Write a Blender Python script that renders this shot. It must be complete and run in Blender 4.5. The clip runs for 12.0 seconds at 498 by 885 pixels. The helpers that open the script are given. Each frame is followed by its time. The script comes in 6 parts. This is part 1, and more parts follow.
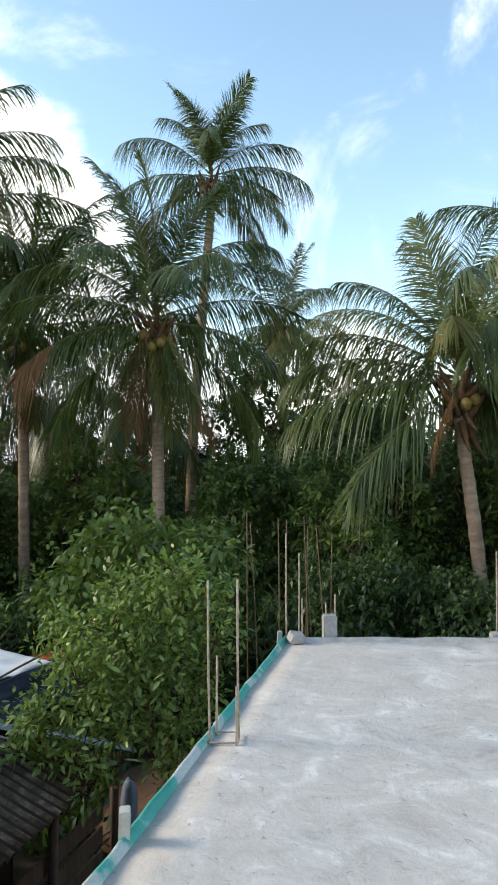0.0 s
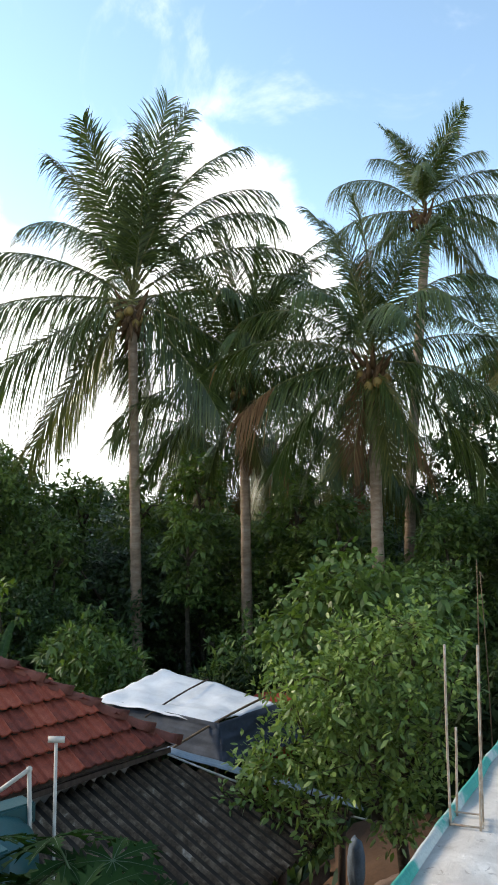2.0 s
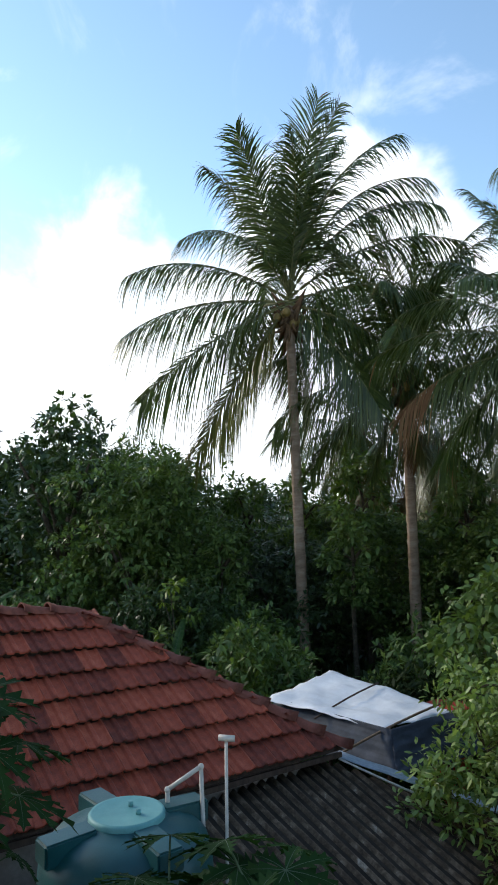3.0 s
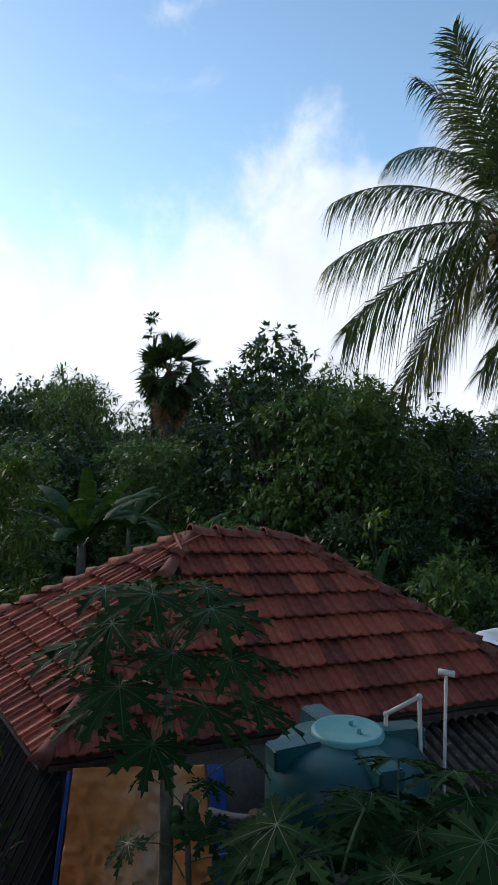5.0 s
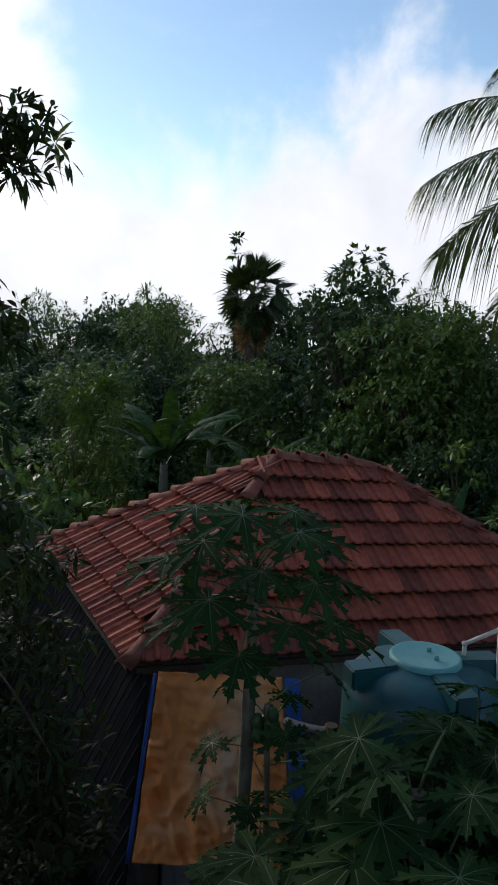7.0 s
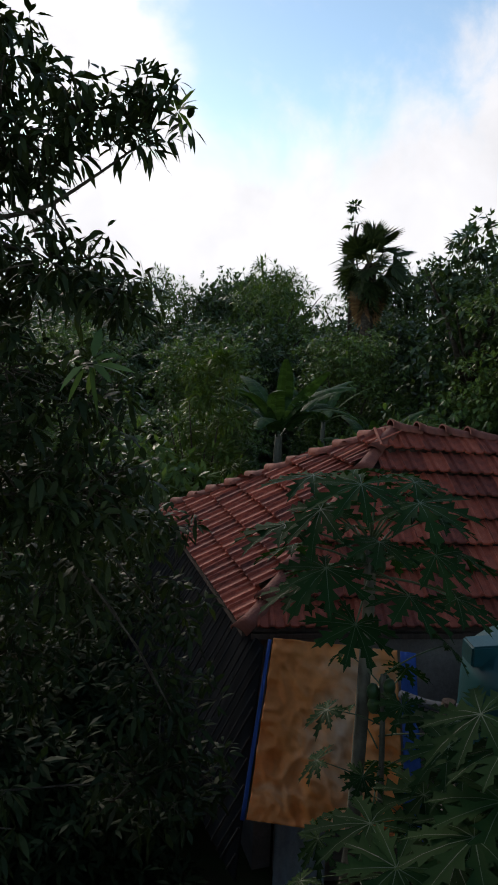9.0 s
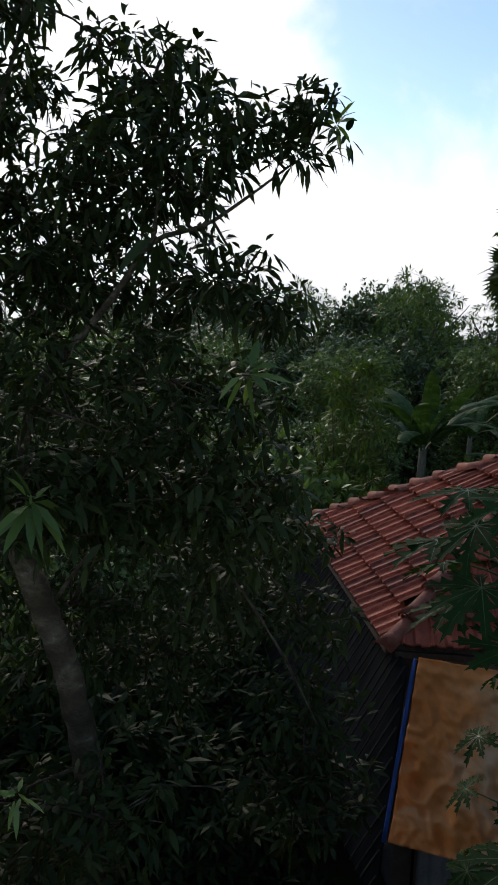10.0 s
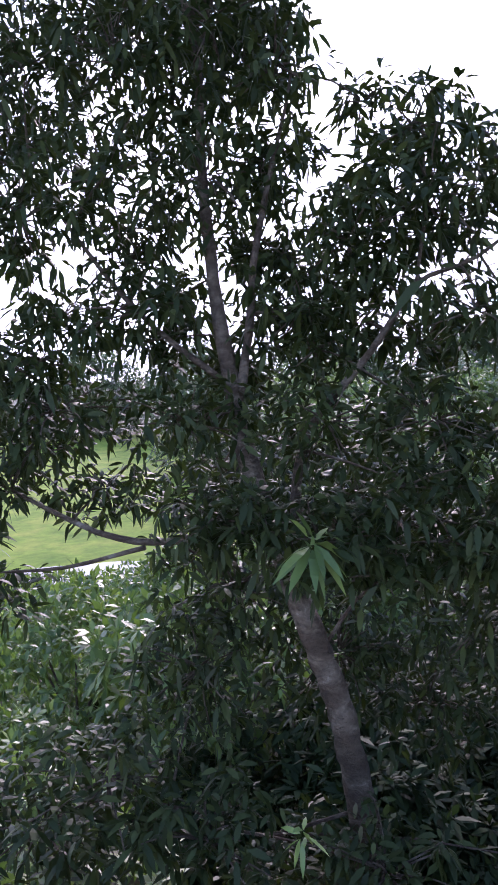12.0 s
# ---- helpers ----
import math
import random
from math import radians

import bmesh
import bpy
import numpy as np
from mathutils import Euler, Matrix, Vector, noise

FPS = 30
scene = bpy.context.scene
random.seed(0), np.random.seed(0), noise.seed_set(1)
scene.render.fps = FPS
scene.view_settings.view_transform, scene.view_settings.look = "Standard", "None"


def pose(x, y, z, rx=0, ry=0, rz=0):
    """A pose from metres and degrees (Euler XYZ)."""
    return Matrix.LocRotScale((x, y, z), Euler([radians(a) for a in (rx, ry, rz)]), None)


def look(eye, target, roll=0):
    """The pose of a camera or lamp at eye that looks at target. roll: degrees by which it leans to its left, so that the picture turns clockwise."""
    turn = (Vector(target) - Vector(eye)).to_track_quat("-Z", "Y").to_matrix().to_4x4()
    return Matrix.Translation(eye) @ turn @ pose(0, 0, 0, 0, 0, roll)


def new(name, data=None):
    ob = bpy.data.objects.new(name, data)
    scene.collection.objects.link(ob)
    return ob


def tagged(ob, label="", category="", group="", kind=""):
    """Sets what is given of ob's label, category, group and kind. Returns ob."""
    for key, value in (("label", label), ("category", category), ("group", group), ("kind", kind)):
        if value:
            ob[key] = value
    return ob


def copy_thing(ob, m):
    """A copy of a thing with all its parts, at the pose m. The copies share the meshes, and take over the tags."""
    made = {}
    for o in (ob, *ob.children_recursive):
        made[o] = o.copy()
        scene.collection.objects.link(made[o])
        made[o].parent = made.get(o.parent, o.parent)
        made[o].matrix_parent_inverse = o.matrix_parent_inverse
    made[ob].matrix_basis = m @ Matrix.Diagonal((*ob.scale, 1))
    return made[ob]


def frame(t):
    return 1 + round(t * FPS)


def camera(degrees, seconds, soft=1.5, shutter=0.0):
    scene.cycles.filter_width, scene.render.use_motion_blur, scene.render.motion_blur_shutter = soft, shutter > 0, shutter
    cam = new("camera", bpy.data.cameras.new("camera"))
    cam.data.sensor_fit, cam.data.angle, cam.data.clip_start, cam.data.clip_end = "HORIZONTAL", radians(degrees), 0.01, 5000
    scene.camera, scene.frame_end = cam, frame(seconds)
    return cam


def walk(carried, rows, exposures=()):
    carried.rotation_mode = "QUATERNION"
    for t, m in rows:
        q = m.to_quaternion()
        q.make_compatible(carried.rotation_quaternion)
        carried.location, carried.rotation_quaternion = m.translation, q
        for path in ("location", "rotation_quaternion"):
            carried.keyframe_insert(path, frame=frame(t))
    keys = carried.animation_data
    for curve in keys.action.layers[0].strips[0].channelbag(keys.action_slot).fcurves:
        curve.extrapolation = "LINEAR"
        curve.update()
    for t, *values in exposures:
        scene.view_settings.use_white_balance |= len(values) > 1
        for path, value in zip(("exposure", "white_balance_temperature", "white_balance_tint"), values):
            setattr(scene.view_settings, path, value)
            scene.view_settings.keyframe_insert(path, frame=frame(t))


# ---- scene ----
cam = camera(38.0, 12.0, soft=1.8)
PATH = [
    (0.0, pose(0.248, -0.042, 5.009, 91.80, 0.02, 0.00)),
    (0.5, pose(0.243, -0.104, 5.069, 90.21, -0.30, 1.58)),
    (1.0, pose(0.204, 0.019, 5.035, 93.66, -1.86, 6.04)),
    (1.5, pose(0.165, 0.020, 5.113, 95.92, -0.35, 9.71)),
    (2.0, pose(0.145, 0.055, 5.124, 94.62, -0.07, 16.83)),
    (2.5, pose(0.134, 0.165, 5.106, 96.09, 0.81, 24.66)),
    (3.0, pose(0.066, 0.228, 5.087, 94.78, 0.66, 29.63)),
    (3.5, pose(0.035, 0.226, 5.102, 93.97, 0.66, 36.60)),
    (5.5, pose(-0.077, 0.066, 5.133, 86.99, -0.80, 46.04)),
    (6.0, pose(-0.063, 0.060, 5.143, 84.67, -1.13, 46.87)),
    (6.5, pose(-0.089, 0.039, 5.137, 83.66, -2.06, 48.74)),
    (8.5, pose(-0.124, 0.017, 5.111, 81.55, -2.05, 58.67)),
    (9.0, pose(-0.132, 0.009, 5.099, 80.52, -1.91, 60.22)),
    (9.5, pose(-0.143, -0.014, 5.091, 78.35, -1.86, 64.38)),
    (10.0, pose(-0.154, -0.056, 5.088, 81.21, -1.32, 71.18)),
    (10.5, pose(-0.165, -0.072, 5.091, 82.77, -0.71, 75.37)),
    (11.0, pose(-0.129, -0.094, 5.092, 83.10, 1.31, 76.82)),
    (11.5, pose(-0.138, -0.116, 5.082, 81.33, 2.96, 82.43)),
    (12.0, pose(-0.170, -0.202, 5.102, 84.47, 2.34, 89.58)),
]
EXPOSURES = [(0.0, 0.0, 6800, 10), (1.5, 0.05, 6800, 11), (2.5, -0.1, 6600, 11), (3.5, -0.7, 6000, 11), (5.5, -1.12, 6050, 12), (6.5, -1.17, 6150, 13), (9.5, -1.2, 6500, 14),
             (10.5, -0.95, 6450, 13), (11.0, -0.85, 6450, 17), (11.5, -0.2, 6100, 30), (12.0, 0.8, 5700, 44)]
walk(cam, PATH, EXPOSURES)

# ---- world and sun ----
SUN_ELEV, SUN_AZ = radians(24), radians(178)      # low, towards -x, behind thin cloud


def links(nt, *pairs):
    for a, b in pairs:
        nt.links.new(a, b)


def math_node(nt, op, a, b=None, c=None, clamp=False):
    n = nt.nodes.new("ShaderNodeMath")
    n.operation, n.use_clamp = op, clamp
    for i, v in enumerate((a, b, c)):
        if v is None:
            continue
        if isinstance(v, (int, float)):
            n.inputs[i].default_value = v
        else:
            nt.links.new(v, n.inputs[i])
    return n.outputs[0]


def ramp(nt, fac, stops):
    n = nt.nodes.new("ShaderNodeValToRGB")
    while len(n.color_ramp.elements) < len(stops):
        n.color_ramp.elements.new(0.5)
    for e, (p, c) in zip(n.color_ramp.elements, stops):
        e.position, e.color = p, (*c, 1)
    nt.links.new(fac, n.inputs[0])
    return n.outputs[0]


def noise_node(nt, vec, scale, detail=4.0, rough=0.55, dist=0.0):
    n = nt.nodes.new("ShaderNodeTexNoise")
    n.inputs["Scale"].default_value, n.inputs["Detail"].default_value = scale, detail
    n.inputs["Roughness"].default_value, n.inputs["Distortion"].default_value = rough, dist
    if vec is not None:
        nt.links.new(vec, n.inputs["Vector"])
    return n.outputs["Fac"]


def mix_rgb(nt, fac, a, b, kind="MIX"):
    n = nt.nodes.new("ShaderNodeMix")
    n.data_type, n.blend_type = "RGBA", kind
    for sock, v in ((n.inputs[0], fac), (n.inputs[6], a), (n.inputs[7], b)):
        if isinstance(v, (int, float)):
            sock.default_value = v
        elif isinstance(v, tuple):
            sock.default_value = (*v, 1)
        else:
            nt.links.new(v, sock)
    return n.outputs[2]


def build_world():
    world = bpy.data.worlds.new("sky")
    scene.world = world
    world.use_nodes = True
    nt = world.node_tree
    nt.nodes.clear()
    tex = nt.nodes.new("ShaderNodeTexCoord")
    way = tex.outputs["Generated"]
    sky = nt.nodes.new("ShaderNodeTexSky")
    sky.sky_type, sky.sun_disc = "NISHITA", False
    sky.sun_elevation, sky.sun_rotation = SUN_ELEV, radians(-88)
    sky.air_density, sky.dust_density, sky.ozone_density = 1.0, 0.15, 2.0
    sep = nt.nodes.new("ShaderNodeSeparateXYZ")
    nt.links.new(way, sep.inputs[0])
    x, y, z = sep.outputs
    # cumulus bank low over the trees, thickening towards the sun
    low = math_node(nt, "MULTIPLY_ADD", z, -1.9, 0.60)
    sunward = math_node(nt, "MULTIPLY", math_node(nt, "MINIMUM", math_node(nt, "MULTIPLY", x, -1.0), 0.5), 0.30)
    flat = math_node(nt, "SQRT", math_node(nt, "ADD", math_node(nt, "MULTIPLY", x, x), math_node(nt, "MULTIPLY", y, y)))
    wedge = math_node(nt, "ABSOLUTE", math_node(nt, "SUBTRACT", math_node(nt, "DIVIDE", y, math_node(nt, "MAXIMUM", flat, 0.05)), 0.035))
    wedge = math_node(nt, "MULTIPLY_ADD", wedge, -5.0, 2.0, True)
    wedge = math_node(nt, "MULTIPLY", wedge, math_node(nt, "MULTIPLY", x, -2.0, None, True))
    wedge = math_node(nt, "MULTIPLY", wedge, math_node(nt, "MULTIPLY_ADD", z, -3.0, 2.6, True))
    bank = math_node(nt, "MAXIMUM", math_node(nt, "MULTIPLY_ADD", math_node(nt, "ABSOLUTE", math_node(nt, "ADD", x, 0.66)), -0.9, 0.25), 0.0)
    low = math_node(nt, "ADD", low, bank)
    big = noise_node(nt, way, 2.6, 7.0, 0.52, 0.25)
    fine = noise_node(nt, way, 9.0, 6.0, 0.6, 0.4)
    dens = math_node(nt, "ADD", math_node(nt, "ADD", low, sunward), math_node(nt, "MULTIPLY_ADD", big, 1.5, -0.66))
    dens = math_node(nt, "ADD", dens, math_node(nt, "MULTIPLY_ADD", fine, 0.44, -0.22))
    # one tall heap of cloud behind the palms
    heap_d = nt.nodes.new("ShaderNodeVectorMath")
    heap_d.operation = "DISTANCE"
    nt.links.new(way, heap_d.inputs[0])
    heap_d.inputs[1].default_value = (-0.335, 0.865, 0.36)
    heap = math_node(nt, "MULTIPLY_ADD", heap_d.outputs["Value"], -2.9, 0.53)
    dens = math_node(nt, "ADD", dens, math_node(nt, "MAXIMUM", heap, -0.12))
    # a second, higher one over the far end of the terrace
    puff_d = nt.nodes.new("ShaderNodeVectorMath")
    puff_d.operation = "DISTANCE"
    nt.links.new(way, puff_d.inputs[0])
    puff_d.inputs[1].default_value = (0.31, 0.79, 0.53)
    puff = math_node(nt, "MULTIPLY_ADD", puff_d.outputs["Value"], -2.6, 0.66)
    dens = math_node(nt, "ADD", dens, math_node(nt, "MAXIMUM", puff, 0.0))
    dot = nt.nodes.new("ShaderNodeVectorMath")
    dot.operation = "DOT_PRODUCT"
    nt.links.new(way, dot.inputs[0])
    dot.inputs[1].default_value = (math.cos(SUN_ELEV) * math.cos(SUN_AZ), math.cos(SUN_ELEV) * math.sin(SUN_AZ), math.sin(SUN_ELEV))
    toward = math_node(nt, "MAXIMUM", dot.outputs["Value"], 0.0)
    dens = math_node(nt, "ADD", dens, math_node(nt, "MULTIPLY", wedge, 0.7))
    mask = nt.nodes.new("ShaderNodeMapRange")
    mask.interpolation_type = "SMOOTHSTEP"
    mask.inputs[1].default_value, mask.inputs[2].default_value = 0.08, 0.36
    nt.links.new(dens, mask.inputs[0])
    # thin high wisps
    wisp = nt.nodes.new("ShaderNodeMapRange")
    wisp.interpolation_type = "SMOOTHSTEP"
    wisp.inputs[1].default_value, wisp.inputs[2].default_value, wisp.inputs[4].default_value = 0.52, 0.80, 0.42
    nt.links.new(noise_node(nt, way, 4.2, 6.0, 0.6, 0.9), wisp.inputs[0])
    cover = math_node(nt, "MAXIMUM", mask.outputs[0], wisp.outputs[0])
    near = math_node(nt, "POWER", toward, 14.0)
    glow = math_node(nt, "MULTIPLY", math_node(nt, "MULTIPLY_ADD", near, 5.0, CLOUD), math_node(nt, "MULTIPLY_ADD", noise_node(nt, way, 6.0, 6.0, 0.6, 0.3), 0.55, 0.74))
    cloud = nt.nodes.new("ShaderNodeVectorMath")
    cloud.operation = "SCALE"
    cloud.inputs[0].default_value = (0.97, 0.985, 1.0)
    nt.links.new(glow, cloud.inputs["Scale"])
    blue = mix_rgb(nt, 1.0, sky.outputs[0], (1.06 * SKY, 1.04 * SKY, 0.92 * SKY), "MULTIPLY")
    col = mix_rgb(nt, cover, blue, cloud.outputs[0])
    bg = nt.nodes.new("ShaderNodeBackground")
    bg.inputs["Strength"].default_value = 0.1
    nt.links.new(col, bg.inputs["Color"])
    out = nt.nodes.new("ShaderNodeOutputWorld")
    nt.links.new(bg.outputs[0], out.inputs[0])


SKY, CLOUD = 4.0, 22.0
build_world()
sun = new("sun", bpy.data.lights.new("sun", "SUN"))
sun.data.energy, sun.data.angle, sun.data.color = 3.2, radians(16), (1.0, 0.90, 0.74)
sun.matrix_world = look((math.cos(SUN_ELEV) * math.cos(SUN_AZ) * 40, math.cos(SUN_ELEV) * math.sin(SUN_AZ) * 40, math.sin(SUN_ELEV) * 40), (0, 0, 0))


# ---- materials ----
def material(name, stops, scale=4.0, rough=0.7, fine=40.0, bump=0.2, metal=0.0, spec=0.3, random_by="", translucent=0.0, bump_scale=None, fine_amount=0.35, stretch=(1, 1, 1)):
    """A procedural surface: a coarse noise picks the colour, a fine one grains it and gives relief."""
    m = bpy.data.materials.new(name)
    m.use_nodes = True
    nt = m.node_tree
    nt.nodes.clear()
    tex = nt.nodes.new("ShaderNodeTexCoord")
    mp = nt.nodes.new("ShaderNodeMapping")
    mp.inputs["Scale"].default_value = stretch
    nt.links.new(tex.outputs["Object"], mp.inputs[0])
    vec = mp.outputs[0]
    fac = noise_node(nt, vec, scale, 5.0, 0.6, 0.3)
    fac = math_node(nt, "MULTIPLY_ADD", fac, 1.8, -0.4, clamp=True)
    if random_by == "island":
        geo = nt.nodes.new("ShaderNodeNewGeometry")
        fac = math_node(nt, "MULTIPLY_ADD", fac, 0.4, math_node(nt, "MULTIPLY", geo.outputs["Random Per Island"], 0.6))
    elif random_by == "object":
        info = nt.nodes.new("ShaderNodeObjectInfo")
        fac = math_node(nt, "MULTIPLY_ADD", fac, 0.55, math_node(nt, "MULTIPLY", info.outputs["Random"], 0.45))
    col = ramp(nt, fac, stops)
    grain = noise_node(nt, vec, fine, 4.0, 0.65)
    dark = math_node(nt, "MULTIPLY_ADD", grain, 2 * fine_amount, 1.0 - fine_amount)
    hsv = nt.nodes.new("ShaderNodeHueSaturation")
    nt.links.new(col, hsv.inputs["Color"])
    nt.links.new(dark, hsv.inputs["Value"])
    bs = nt.nodes.new("ShaderNodeBsdfPrincipled")
    nt.links.new(hsv.outputs[0], bs.inputs["Base Color"])
    bs.inputs["Metallic"].default_value = metal
    bs.inputs["Specular IOR Level"].default_value = spec
    nt.links.new(math_node(nt, "MULTIPLY_ADD", grain, 0.24, rough - 0.12, clamp=True), bs.inputs["Roughness"])
    if bump:
        bp = nt.nodes.new("ShaderNodeBump")
        bp.inputs["Strength"].default_value, bp.inputs["Distance"].default_value = bump, 0.02
        nt.links.new(noise_node(nt, vec, bump_scale or fine, 5.0, 0.6), bp.inputs["Height"])
        nt.links.new(bp.outputs[0], bs.inputs["Normal"])
    out = nt.nodes.new("ShaderNodeOutputMaterial")
    if translucent:
        tr = nt.nodes.new("ShaderNodeBsdfTranslucent")
        nt.links.new(mix_rgb(nt, 1.0, hsv.outputs[0], (1.3, 1.45, 0.7), "MULTIPLY"), tr.inputs["Color"])
        mx = nt.nodes.new("ShaderNodeMixShader")
        mx.inputs[0].default_value = translucent
        links(nt, (bs.outputs[0], mx.inputs[1]), (tr.outputs[0], mx.inputs[2]), (mx.outputs[0], out.inputs[0]))
    else:
        nt.links.new(bs.outputs[0], out.inputs[0])
    return m


def leafy(name, a, b, c, rough=0.42, translucent=0.22, spec=0.4):
    return material(name, [(0.0, a), (0.55, b), (1.0, c)], 0.9, rough, 30.0, 0, 0, spec, "island", translucent, fine_amount=0.2)


